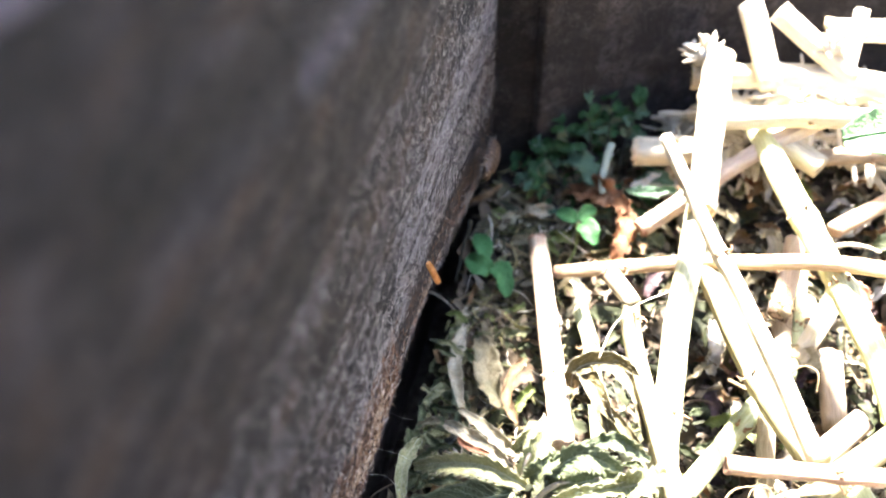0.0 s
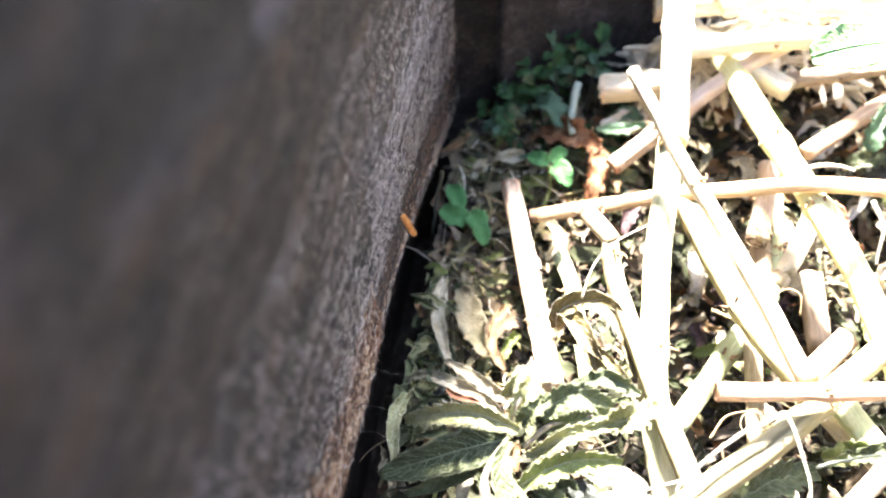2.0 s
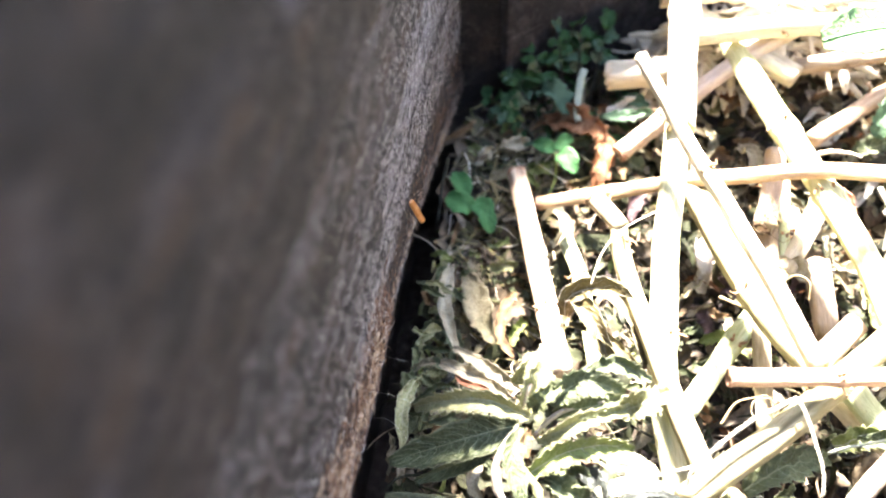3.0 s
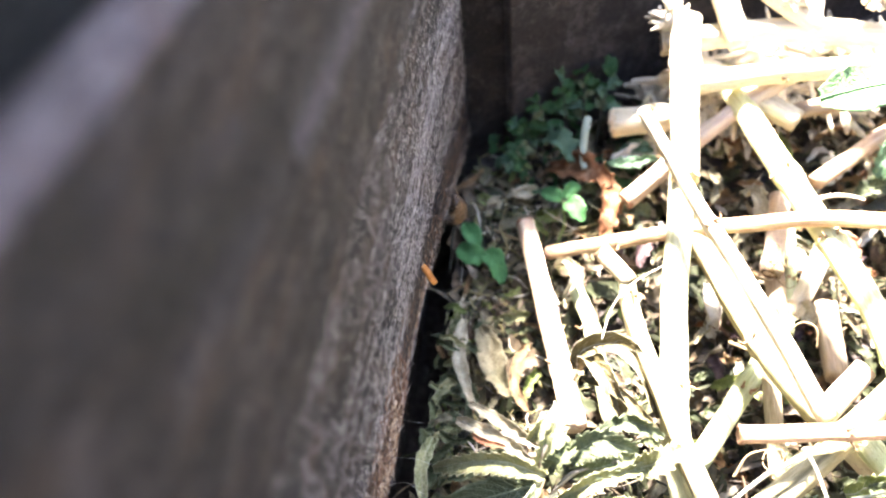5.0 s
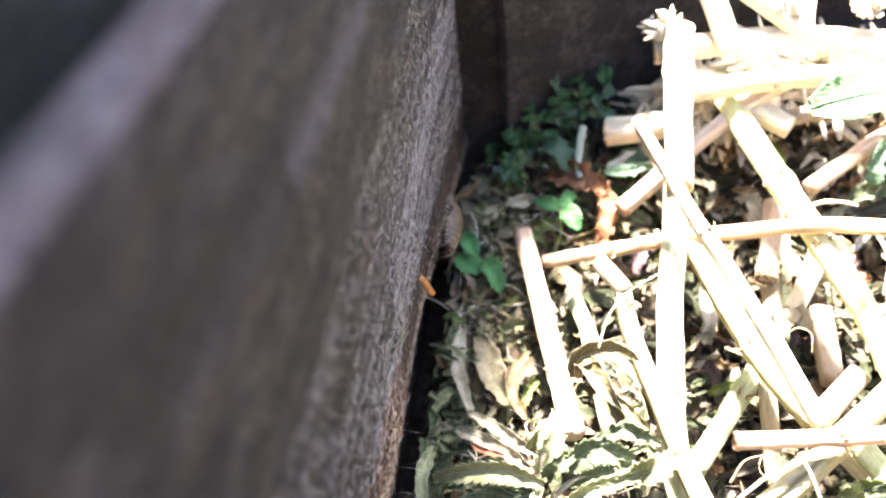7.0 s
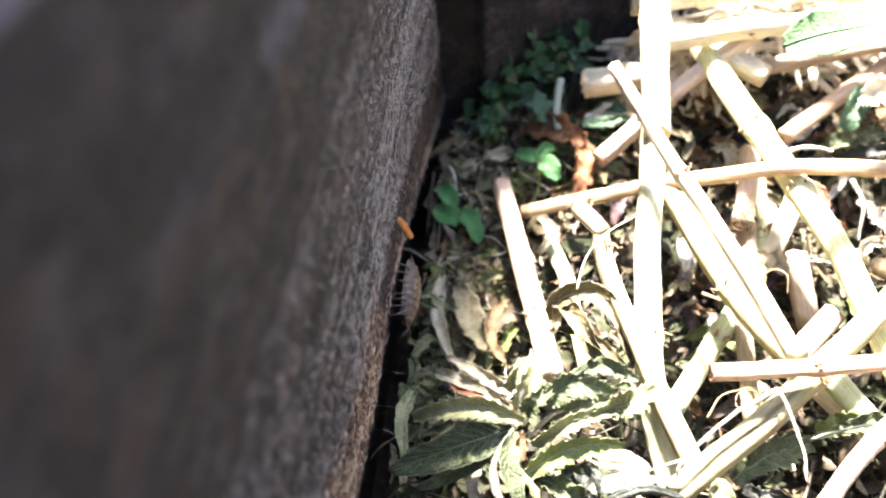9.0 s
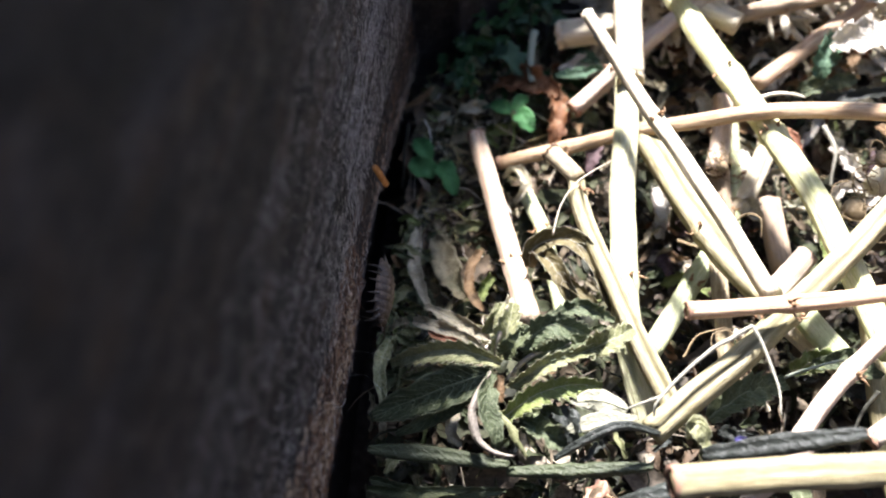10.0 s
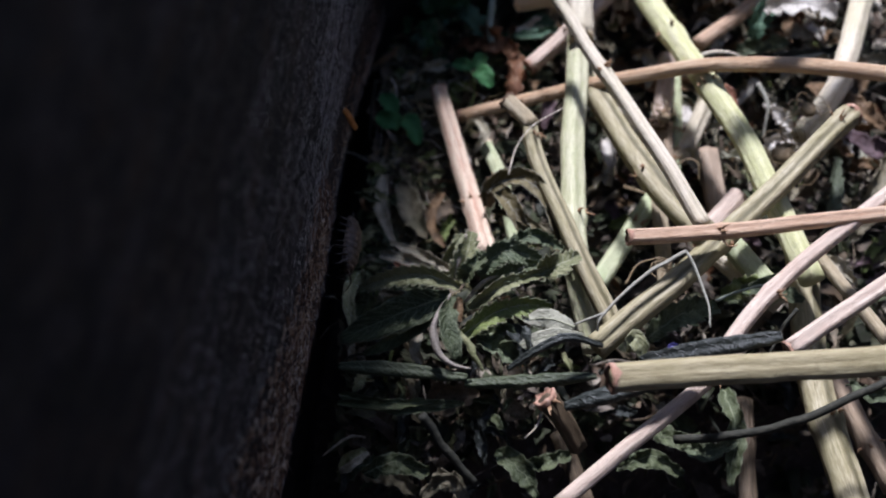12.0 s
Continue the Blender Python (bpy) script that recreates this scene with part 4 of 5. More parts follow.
def blade(points, width, roll, fold, teeth, wrinkle, seed, thick=0.14, point=0.55, rills=0.07, up=(0, -0.45, 1), twist=0.0, rows=30, cols=11, ruffle=0.9, fringe=0.0):
    """A leaf blade along a spine: curled across by roll (radians), folded, toothed and crumpled; closed, with thickness."""
    if teeth:
        rows = teeth * 4 + 1
    line = spline(points, rows)
    length = sum((q - p).length for p, q in zip(line, line[1:]))
    fr = frames(line, Vector(up))
    top, low, uvs = [], [], []
    for i, (c, (ahead, side, nrm)) in enumerate(zip(line, fr)):
        s = i / (rows - 1)
        w = width / 2 * (math.sin(math.pi * min(1, s * 0.93 + 0.05)) ** point) * (1 + 0.22 * noise.noise(Vector((s * 5, seed, 1))))
        tw = twist * (s - 0.5) + 0.5 * noise.noise(Vector((s * 2.2, seed, 7)))
        sd = side * math.cos(tw) + nrm * math.sin(tw)
        nm = nrm * math.cos(tw) - side * math.sin(tw)
        tooth = (0.36 + 0.2 * noise.noise(Vector((i * 0.31, seed, 3)))) * (((i % 4) / 3.0) - 0.45) if teeth else 0.10 * noise.noise(Vector((s * length * 1.4, seed, 6)))
        for j in range(cols):
            t = j / (cols - 1) * 2 - 1
            rim = max(0.0, (abs(t) - 0.7) / 0.3)
            ww = w * (1 + tooth * rim)
            if roll > 0.01:
                curl = roll * (1 + 0.7 * noise.noise(Vector((s * 3.1, seed, 11.0 + (4 if t > 0 else 0)))))
                curl = max(0.05, curl)
                a = curl * t
                x, z = ww * math.sin(a) / curl * (1.25 if roll > 1 else 1), ww * (1 - math.cos(a)) / curl
            else:
                x, z = ww * t, 0
            z += fold * abs(t) * ww
            z += ruffle * w * t * t * noise.noise(Vector((s * length * 0.55, seed, 5.0 if t > 0 else 9.0)))
            z += rills * w * abs(t) * math.sin(6.283 * (s * length / 1.7 - 1.6 * abs(t)))
            p = c + sd * x + nm * z + ahead * tooth * rim * w * 0.6
            q = Vector((p.x * 0.42, p.y * 0.42, p.z * 0.42 + seed))
            ridge = (0.5 - abs(noise.noise(q * 1.9))) * 0.7 + noise.noise(q * 4.1) * 0.22
            edge = 0.45 + 0.55 * abs(t)
            p += nm * (noise.noise(q) + ridge) * wrinkle * edge + sd * noise.noise(q * 1.7 + Vector((5, 5, 5))) * wrinkle * 0.5
            top.append(p * MM)
            low.append((p - nm * thick) * MM)
            uvs.append((t, s))
    n = len(top)
    verts, faces = top + low, []
    hairs_at = []
    if fringe:
        for i in range(1, rows - 1):
            for j, inner in ((0, 1), (cols - 1, cols - 2)):
                for q in (0.0, 0.33, 0.66):
                    e = top[i * cols + j].lerp(top[(i + 1) * cols + j], q)
                    o = (e - top[i * cols + inner]).normalized()
                    v = Vector((noise.noise(e * 9000 + Vector((seed, 0, 0))), noise.noise(e * 9000 + Vector((0, seed, 0))), noise.noise(e * 9000 + Vector((0, 0, seed)))))
                    hairs_at.append((e, o + v * 1.3, fr[i][0], (-1 if j == 0 else 1, i / (rows - 1))))
    for i in range(rows - 1):
        for j in range(cols - 1):
            a = i * cols + j
            faces.append((a, a + 1, a + cols + 1, a + cols))
            faces.append((n + a, n + a + cols, n + a + cols + 1, n + a + 1))
    for i in range(rows - 1):
        for j, flip in ((0, 0), (cols - 1, 1)):
            a, b = i * cols + j, (i + 1) * cols + j
            f = (a, b, n + b, n + a)
            faces.append(f[::-1] if flip else f)
    for i, flip in ((0, 1), (rows - 1, 0)):
        for j in range(cols - 1):
            a = i * cols + j
            f = (a, a + 1, n + a + 1, n + a)
            faces.append(f[::-1] if flip else f)
    uvs = uvs + uvs
    for e, o, ahead, uv in hairs_at:
        k = len(verts)
        verts += [e - ahead * 0.00004, e + ahead * 0.00004, e + o * fringe * MM]
        uvs += [uv] * 3
        faces.append((k, k + 1, k + 2))
    return verts, faces, uvs


def midrib(data, rows, cols, r):
    """A rib that runs along the middle of a blade, half sunk in it."""
    mid = [data[0][i * cols + cols // 2] / MM for i in range(rows)]
    return tube(mid, [r * (1.1 - 0.85 * i / (rows - 1)) for i in range(rows)], 6)


VEIN = plain_noisy("pale_leaf_vein", (0.22, 0.23, 0.14), (0.36, 0.365, 0.25), (0.47, 0.46, 0.34), 900)
DULL_VEIN = plain_noisy("dull_green_leaf_vein", (0.10, 0.125, 0.07), (0.19, 0.215, 0.13), (0.28, 0.29, 0.19), 900)
RIB = {"palegreen": VEIN, "green": VEIN, "teal": DULL_VEIN, "darkgreen": DULL_VEIN, "veined": DULL_VEIN, "white": VEIN, "pale": TWIG["grey"], "olive": TWIG["grey"]}


def veins(data, rows, cols, width):
    """Side veins that slant from the midrib to the rim, and a thin raised rim."""
    grid = [p / MM for p in data[0][: rows * cols]]
    mid = cols // 2
    pieces = []
    step = max(3, rows // 8)
    r = min(0.075, max(0.035, width * 0.011))
    for i in range(2, rows - 3, step):
        for sgn in (-1, 1):
            line = [grid[min(rows - 1, i + int(k * 0.9)) * cols + mid + sgn * k] for k in range(mid)]
            pieces.append(tube(spline(line, 7), [r * (1.1 - 0.1 * k) for k in range(7)], 5))
    for j in (0, cols - 1):
        line = [grid[i * cols + j] for i in range(1, rows - 1)]
        pieces.append(tube(line, [r * 0.85] * len(line), 5))
    return joined(pieces)


def leaf(kind, width, *points, roll=0.5, fold=0.15, teeth=0, wrinkle=0.5, twist=0.0, rib=True, words="", up=(0, -0.45, 1), point=0.55, rows=30, ruffle=0.9):
    _count[0] += 1
    seed = _count[0] * 2.11
    base = thing("fresh_leaf" if kind == "fresh" else "wilted_leaf", points[0], words or LEAF_WORDS[kind], "leaf", "leaves in the pile")
    if teeth:
        rows = teeth * 4 + 1
    width *= 1.75 if roll > 2 else 0.86
    data = blade(points, width, roll, fold, teeth, wrinkle, seed, twist=twist, up=up, point=point, rows=rows, ruffle=ruffle, fringe=0.0 if kind in ("fresh", "petal") else 0.22, rills=0.015 if kind in ("white", "cream", "fresh") else 0.07)
    flat = part("blade", data, LEAF[kind], base)
    if rib and width > 2.4 and roll < 2:
        part("midrib", midrib(data, rows, 11, max(0.10, width * 0.036)), RIB.get(kind, LEAF[kind]), flat)
    if kind in ("palegreen", "green", "teal", "darkgreen", "veined", "pale", "olive") and width > 2.0 and roll < 1.5:
        part("venation", veins(data, rows, 11, width), RIB[kind], flat)
    return base


def rolled_leaf(kind, width, *points, words=""):
    """A leaf rolled up lengthwise, with a seam along it."""
    _count[0] += 1
    seed = _count[0] * 1.7
    n = 34
    line = spline(points, n)
    length = sum((q - p).length for p, q in zip(line, line[1:])) * MM
    radii = [width / 2 * math.sin(math.pi * (0.10 + 0.84 * i / (n - 1))) ** 0.45 * (1 + 0.22 * noise.noise(Vector((i * 0.35, seed, 2)))) for i in range(n)]
    verts, faces, uvs = tube(line, radii, 20, rib=0.07, groove=0.45, seed=seed)
    return tagged(mesh_object("rolled_leaf", (verts, faces, [(u * 2 - 1, v / length) for u, v in uvs]), LEAF[kind]), words, "leaf", "leaves in the pile")


# the wilted shoot by the wall
leaf("palegreen", 4.0, (13.2, -53.8, 9), (7.2, -51.6, 11.5), (1.2, -50.1, 10), (-4.8, -48.7, 6), teeth=13, fold=0.75, wrinkle=0.25, roll=0.2, up=(0, -0.7, 1), ruffle=0.5)
leaf("veined", 7.2, (11.4, -54.6, 8.0), (2.4, -54.9, 5.4), (-9.8, -54.9, -0.8), fold=0.3, roll=0.25, wrinkle=0.25, up=(0, -0.6, 1), ruffle=0.35, words="broad dark green limp leaf with a pale rim")
leaf("darkgreen", 3.6, (10.5, -54.9, 4.6), (2.8, -57.0, 2.2), (-6.0, -58.2, -2.0), fold=0.5, roll=0.3, wrinkle=0.3, up=(0, -0.9, 1), ruffle=0.4)
leaf("veined", 4.8, (11.3, -55.3, 9), (9.4, -61.0, 9.2), (10.4, -66.6, 6.5), roll=0.3, fold=0.2, wrinkle=0.3, up=(0.35, -0.8, 1), ruffle=0.3, rib=False)
leaf("mauve", 2.2, (11.2, -55.2, 9.6), (8.1, -59.6, 10.6), (6.8, -62.8, 10.6), (7.0, -66.4, 9.2), (9.2, -68.3, 7.8), (12.3, -69.0, 6.4), roll=1.9, fold=0.4, wrinkle=0.2, rib=False, ruffle=0.3, up=(0, 0.45, -1))
leaf("palegreen", 4.6, (12.8, -52.6, 9), (14.9, -50.2, 13), (16.9, -46.3, 15), fold=0.6, wrinkle=0.35, roll=0.3, teeth=7, ruffle=0.5)
leaf("mauve", 1.6, (12.2, -53.2, 9.2), (13.6, -50.6, 13.2), (15.8, -46.9, 15.4), roll=1.7, wrinkle=0.15, rib=False, ruffle=0.2, up=(0, 0.45, -1))
leaf("darkgreen", 3.4, (13.7, -53.3, 11), (15.4, -53.3, 14), (18.2, -51.0, 14), teeth=8, wrinkle=0.9, fold=0.5)
leaf("green", 4.2, (11.6, -61.7, 4.8), (17.6, -60.5, 9), (23.2, -60.1, 10), (28.6, -60.5, 8), teeth=11, fold=0.55, wrinkle=0.25, roll=0.2, up=(0, -0.7, 1), ruffle=0.4)
leaf("pale", 3.0, (17.8, -39, 4), (14.3, -48.3, 8), (12.9, -52.7, 8), fold=0.8, roll=0.8, wrinkle=0.7)
leaf("teal", 4.8, (16.4, -52.7, 11), (21.8, -51.6, 15), (28.0, -53.4, 13), teeth=13, wrinkle=0.45, fold=0.35, ruffle=0.6)
leaf("palegreen", 4.6, (27.0, -55.4, 11.5), (30.4, -56.2, 15), (35.0, -53.6, 13), wrinkle=0.55, teeth=9, fold=0.35)
leaf("palegreen", 3.0, (14.0, -57.6, 8), (20.5, -57.4, 13), (30.2, -55.3, 12.4), roll=0.8, fold=0.7, wrinkle=0.3, teeth=11, up=(0, -0.7, 1), ruffle=0.5)
leaf("darkgreen", 3.6, (17.0, -54.4, 10), (21.9, -55.0, 13), (27.4, -54.0, 13), teeth=10, wrinkle=0.5, fold=0.5)
leaf("teal", 3.0, (22, -49, 11), (27.5, -48.5, 14), (33, -50.5, 11), teeth=10, wrinkle=0.7, fold=0.4)
leaf("mauve", 1.1, (13.4, -56.6, 8.2), (18.0, -54.8, 11.6), (24.6, -54.6, 13.6), roll=1.5, wrinkle=0.1, rib=False, ruffle=0.2, up=(0, 0.45, -1))
leaf("brown", 1.9, (12.5, -56.0, 9.2), (12.2, -57.8, 8.6), (11.9, -60.0, 7.4), roll=1.2, wrinkle=0.2, rib=False)
leaf("palegreen", 1.7, (11.4, -61.0, 7), (13.0, -65.5, 7), (14.4, -69.0, 4.6), roll=1.6, wrinkle=0.4, rib=False, up=(0, 0.45, -1))
leaf("pale", 2.4, (5.0, -55.6, -1.5), (3.4, -59.5, 0), (4.4, -62.4, -2), roll=1.2, wrinkle=0.4)
leaf("palegreen", 3.0, (11.9, -46, 6), (14, -44.9, 9), (15.9, -42.4, 9), fold=0.5, wrinkle=0.7)
rolled_leaf("rolled", 2.7, (-10.6, -61.4, 1), (-0.3, -65, 3), (11.5, -69.4, 4), words="long rolled grey-green leaf with pale veins")
rolled_leaf("rolled", 2.3, (11.0, -70.2, 3.4), (21.2, -72.9, 6), (33, -75.1, 8), words="slim rolled grey-green leaf with pale veins")
rolled_leaf("black", 1.5, (18.1, -71.9, 10), (23.9, -71, 14), (28.8, -70.5, 15), (34.5, -71.6, 12), words="thin curved blackish green rolled leaf")
leaf("white", 3.0, (20.8, -66.6, 7.0), (26.5, -66.3, 8.6), (33.0, -66.8, 8.0), wrinkle=0.15, fold=0.05, roll=0.1, ruffle=0.15, point=0.9, words="silvery pale folded leaf underside beside a stem")
leaf("white", 4.4, (31.6, -65.4, 8.6), (27.2, -63.6, 9.8), (22.8, -62.6, 9.0), wrinkle=0.2, fold=-0.2, roll=0.1, ruffle=0.2, point=0.9)
leaf("petal", 1.1, (43.0, -77.2, 18.9), (43.8, -77.3, 19.3), (44.8, -77.5, 19.2), rib=False, wrinkle=0.1)
leaf("palegreen", 2.6, (41.7, -67.2, 6), (41.6, -71.5, 8), (41.8, -74.6, 6), wrinkle=0.9, roll=0.8)
rolled_leaf("black", 3.4, (39.1, -77.1, 15), (47.7, -79.3, 20), (58.4, -82.0, 26), words="thick blackened rolled leaf with ridges")
rolled_leaf("black", 2.8, (26, -80.4, 10), (33.9, -81.3, 14), (43.7, -81.4, 16), words="blackened rolled leaf with ridges")
leaf("teal", 4.2, (15, -61.6, 3), (18.4, -65.6, 5), (22.9, -68.3, 3), wrinkle=1.8, teeth=8, fold=0.5)
leaf("darkgreen", 3.6, (15.6, -60.1, 3), (20.9, -64.2, 6), (27, -67.2, 3), wrinkle=1.8, fold=0.4)
leaf("black", 3.0, (18.6, -61.1, 5), (21.9, -65.2, 7), (22, -69.2, 5), wrinkle=1.6, fold=0.6, teeth=7)
leaf("darkgreen", 3.3, (-11.4, -64.5, -4), (-2.4, -69.5, -2), (10.7, -70.6, -4), wrinkle=0.6, fold=0.5)
# by the gap under the wall
leaf("pale", 3.6, (4.1, -9.4, -12), (2, -18.7, -10), (3.2, -32.2, -6), fold=0.3, wrinkle=0.7)
leaf("beige", 6.6, (7.3, -11.3, -13), (8.6, -20.8, -11), (10.5, -30, -9), wrinkle=1.2, roll=0.8)
leaf("brown", 3.1, (15.6, -19.5, -8), (11.5, -27.5, -6), (13.4, -35, -6), roll=1.6, wrinkle=0.6)
leaf("olive", 4.8, (23.0, -30.5, 0), (24.2, -29.0, 4), (30.0, -30.6, 7.5), (34.0, -36.6, 7), (34.4, -44.0, 4), roll=0.8, wrinkle=0.6, fold=0.4)
leaf("olive", 4.0, (24.0, -28.0, 1), (25.4, -32.0, 5), (27.5, -37.5, 5), (29.0, -42.0, 1), roll=1.1, wrinkle=0.8, fold=0.6, words="folded olive-brown dry leaf under the arch")
leaf("olive", 2.3, (23.2, -34.0, 3), (29.0, -39.0, 5), (34.2, -47.0, 4), roll=1.2, wrinkle=0.3)
leaf("palegreen", 3.0, (-4.7, -37.7, -6), (-7.2, -44, -3.5), (-7.6, -51.0, -5), wrinkle=0.8, fold=0.5)
leaf("pale", 3.4, (0.2, -36.5, -2), (5.9, -41.7, 1), (11.9, -48, 3), wrinkle=0.7)
leaf("pale", 3.3, (2.7, -31.5, -6), (8.8, -38.4, -3), (14, -44.8, 0), wrinkle=0.7, roll=0.9)
leaf("red", 1.4, (2.3, -41.2, 1), (5.1, -43.7, 2), (8, -44.7, 2))
leaf("teal", 4.2, (-2.5, -22, -15), (1, -24, -12), (4.5, -28, -13), wrinkle=1.3, teeth=9)
# in the corner
leaf("sage", 6.4, (28.6, 35.2, -9), (31.2, 31.2, -6.5), (33.8, 26.3, -8.5), wrinkle=0.6, teeth=5, fold=0.25)
leaf("sage", 3.0, (40.1, 22.5, -6), (45, 20.8, -5), (50.5, 20.6, -4), wrinkle=0.9, teeth=6)
leaf("sage", 3.4, (43.5, 25.5, -7), (47, 25.5, -5), (50.5, 23, -5), wrinkle=0.9, teeth=6)
leaf("teal", 4.6, (38.9, 12.8, -11), (42.4, 11.1, -8), (47.3, 9.9, -10), wrinkle=2.0)
leaf("rust", 8.4, (28.8, 28.6, -12.5), (34.5, 23.8, -8.5), (40.2, 17.8, -7.6), teeth=6, wrinkle=1.5, roll=0.7)
leaf("rust", 6.0, (39.6, 19.5, -8.5), (38.6, 12.5, -8.5), (36.0, 5.6, -11), teeth=6, wrinkle=1.4, roll=0.9)
leaf("beige", 3.8, (15, 16.3, -16), (20.1, 15.5, -14), (25.4, 13, -15), wrinkle=0.9)
leaf("green", 3.4, (9.8, 27.2, -17), (12.7, 23.4, -15), (15.6, 21.1, -17), wrinkle=0.9)
leaf("brown", 1.5, (5.8, 26.6, -13.5), (9.8, 26.8, -12), (13.2, 30.2, -12), roll=1.2, words="thin curled brown leaf sliver in the corner")
leaf("pale", 2.4, (23.6, -1.0, -10), (26.2, -2.6, -6), (27.4, -7.0, -5.5), (24.6, -9.4, -8.5), roll=1.3, wrinkle=0.6)


def herb_sprig(foot, tip, leaflets, seed):
    """A drooping sprig: a thin stalk with small toothed leaflets on both sides."""
    rnd = random.Random(seed)
    f, t = Vector(foot), Vector(tip)
    base = thing("herb_sprig", foot, "dark green herb sprig with toothed leaflets in shade", "herb", "herb sprigs in the corner")
    line = spline([f, (f + t) / 2 + Vector((0, 0, 1.6)), t], 12)
    part("stalk", tube(line, [0.30 - 0.015 * i for i in range(12)], 6), TWIG["dark"], base)
    for k in range(leaflets):
        i = 11 if k == 0 else 11 - 2 * ((k + 1) // 2)
        c = line[max(2, i)]
        a = math.atan2((t - f).y, (t - f).x) + (rnd.uniform(-0.5, 0.5) if k == 0 else (1 if k % 2 else -1) * rnd.uniform(0.4, 1.8))
        ln = rnd.uniform(2.2, 5.0)
        d = Vector((math.cos(a), math.sin(a), rnd.uniform(-0.9, 0.5))) * ln
        part("leaflet", blade([c, c + d * 0.5 + Vector((0, 0, 0.5)), c + d], ln * rnd.uniform(0.6, 0.85), 0.4, rnd.uniform(0.1, 0.6), 4, 0.9, seed + k * 1.7, point=0.5, cols=9, ruffle=0.8, twist=rnd.uniform(-1.2, 1.2)), LEAF[rnd.choice(("herb", "herb", "herb", "sage", "darkgreen"))], base)


for k, (foot, tip, count) in enumerate((((28, 30, -15), (22, 37, -7), 7), ((30, 33, -14), (27.5, 40, -2), 7), ((34, 34, -14), (33, 42, 1.5), 7), ((37, 34, -13), (38.5, 43, 2), 7),
                                        ((40, 34, -13), (44.5, 43, 0), 7), ((26, 27, -16), (19.5, 30, -10), 6), ((43, 28, -13), (48, 31, -6), 6), ((24, 33, -15), (24.5, 38, -8), 6), ((33, 37, -13), (36.5, 40, -5), 6))):
    herb_sprig(foot, tip, count, 3.3 + 5.1 * k)
# over and among the stems
leaf("fresh", 9.5, (65.7, -8.1, 40), (71, -8.7, 42), (84, -6, 40), (112, 3, 33), roll=0.35, fold=0.1, wrinkle=0.15, rows=44, ruffle=0.15)
leaf("cream", 8.6, (95.6, 8.6, 5), (100.5, 4.2, 9.5), (108.5, 0.6, 7.5), wrinkle=1.0, roll=0.6, teeth=6)
leaf("sage", 6.0, (92.2, 4.2, 0), (94.6, 8.0, 3.5), (98.5, 12.0, 4), wrinkle=1.0, teeth=6, fold=0.3, words="blue-green limp leaf beside a bleached one")
leaf("rolled", 3.8, (101.4, -27.0, -7), (94.8, -38.6, -4.5), (90, -49.5, -8), wrinkle=0.6, fold=0.5, rib=False, words="long grey-green limp leaf low in the pile")
leaf("beige", 7.5, (113, -29.5, -7), (104, -38.5, -4), (97.5, -47, -8), wrinkle=1.3, roll=0.8)
leaf("pale", 3.6, (67.0, 11.0, -7), (68.6, 6.0, -4.5), (66.6, -0.5, -6), wrinkle=0.8, roll=1.2)
leaf("red", 2.4, (80.0, -5.6, -2.5), (81.6, -9, -1), (82.4, -13, -2.5), wrinkle=0.6)
leaf("purple", 4.4, (56.2, -17.5, -15), (59, -20, -12.5), (62.5, -22, -14), wrinkle=1.0)
leaf("pale", 2.8, (80.5, -56.0, 1), (84.5, -58.5, 3), (88, -62.5, 0), wrinkle=0.9, roll=0.9)
leaf("cream", 5.0, (106, 20, 6), (111, 16, 9), (119, 17, 8), wrinkle=1.0, roll=0.8)
leaf("teal", 4.8, (89.3, 5.8, -6), (93.7, 4.7, -3), (102.8, 6.8, -5), wrinkle=1.3, teeth=9)
leaf("black", 3.2, (88.6, 2.8, -8), (98.2, 1.9, -5), (115.1, 2.4, -6), wrinkle=1.0, roll=1.2)
leaf("darkgreen", 6.0, (46, -65.7, 0), (52.4, -63.7, 3), (60.7, -61.7, 0), wrinkle=1.2, teeth=8)
leaf("teal", 3.7, (65.6, -60.5, 2), (70.6, -61.5, 4), (76.2, -64.3, 1), wrinkle=1.3)
leaf("green", 4.2, (62.4, -59.9, 0), (67.5, -60.1, 3), (74.5, -62.1, 0), wrinkle=1.1, teeth=9)
leaf("palegreen", 3.7, (40, -71.7, 8), (40.7, -70.8, 11), (42.1, -75, 8), wrinkle=0.9)
leaf("darkgreen", 2.4, (-12, -66.2, -4), (-2.7, -69.6, -1), (5.2, -70.2, -2), roll=1.6, wrinkle=0.5)
leaf("darkgreen", 4.6, (-9.2, -78.6, -9), (-4.3, -78.6, -6), (2.5, -80.3, -9), wrinkle=1.3)
leaf("beige", 3.5, (0.2, -84.6, -9), (5.1, -83.5, -6), (8.3, -87.5, -8), wrinkle=0.9)
leaf("brown", 1.5, (1.2, -76.5, -12), (1.0, -81.5, -10), (0.2, -86.0, -13), roll=1.4)
leaf("palegreen", 2.2, (-14.0, -76.0, -13), (-11.5, -74.6, -10), (-8.6, -73.0, -12), roll=1.2, wrinkle=0.9)
leaf("beige", 4.6, (-9.5, -76.5, -14), (-4.6, -78.5, -11.5), (-0.5, -82.0, -14), wrinkle=1.0)
leaf("beige", 4.2, (4.0, -79.0, -13), (6.2, -82.5, -11), (8.6, -88.0, -13), wrinkle=0.9, roll=1.0)
leaf("darkgreen", 3.0, (20.0, -80.0, -14), (24.5, -81.5, -11), (29.0, -80.0, -13), wrinkle=1.2, roll=0.9)
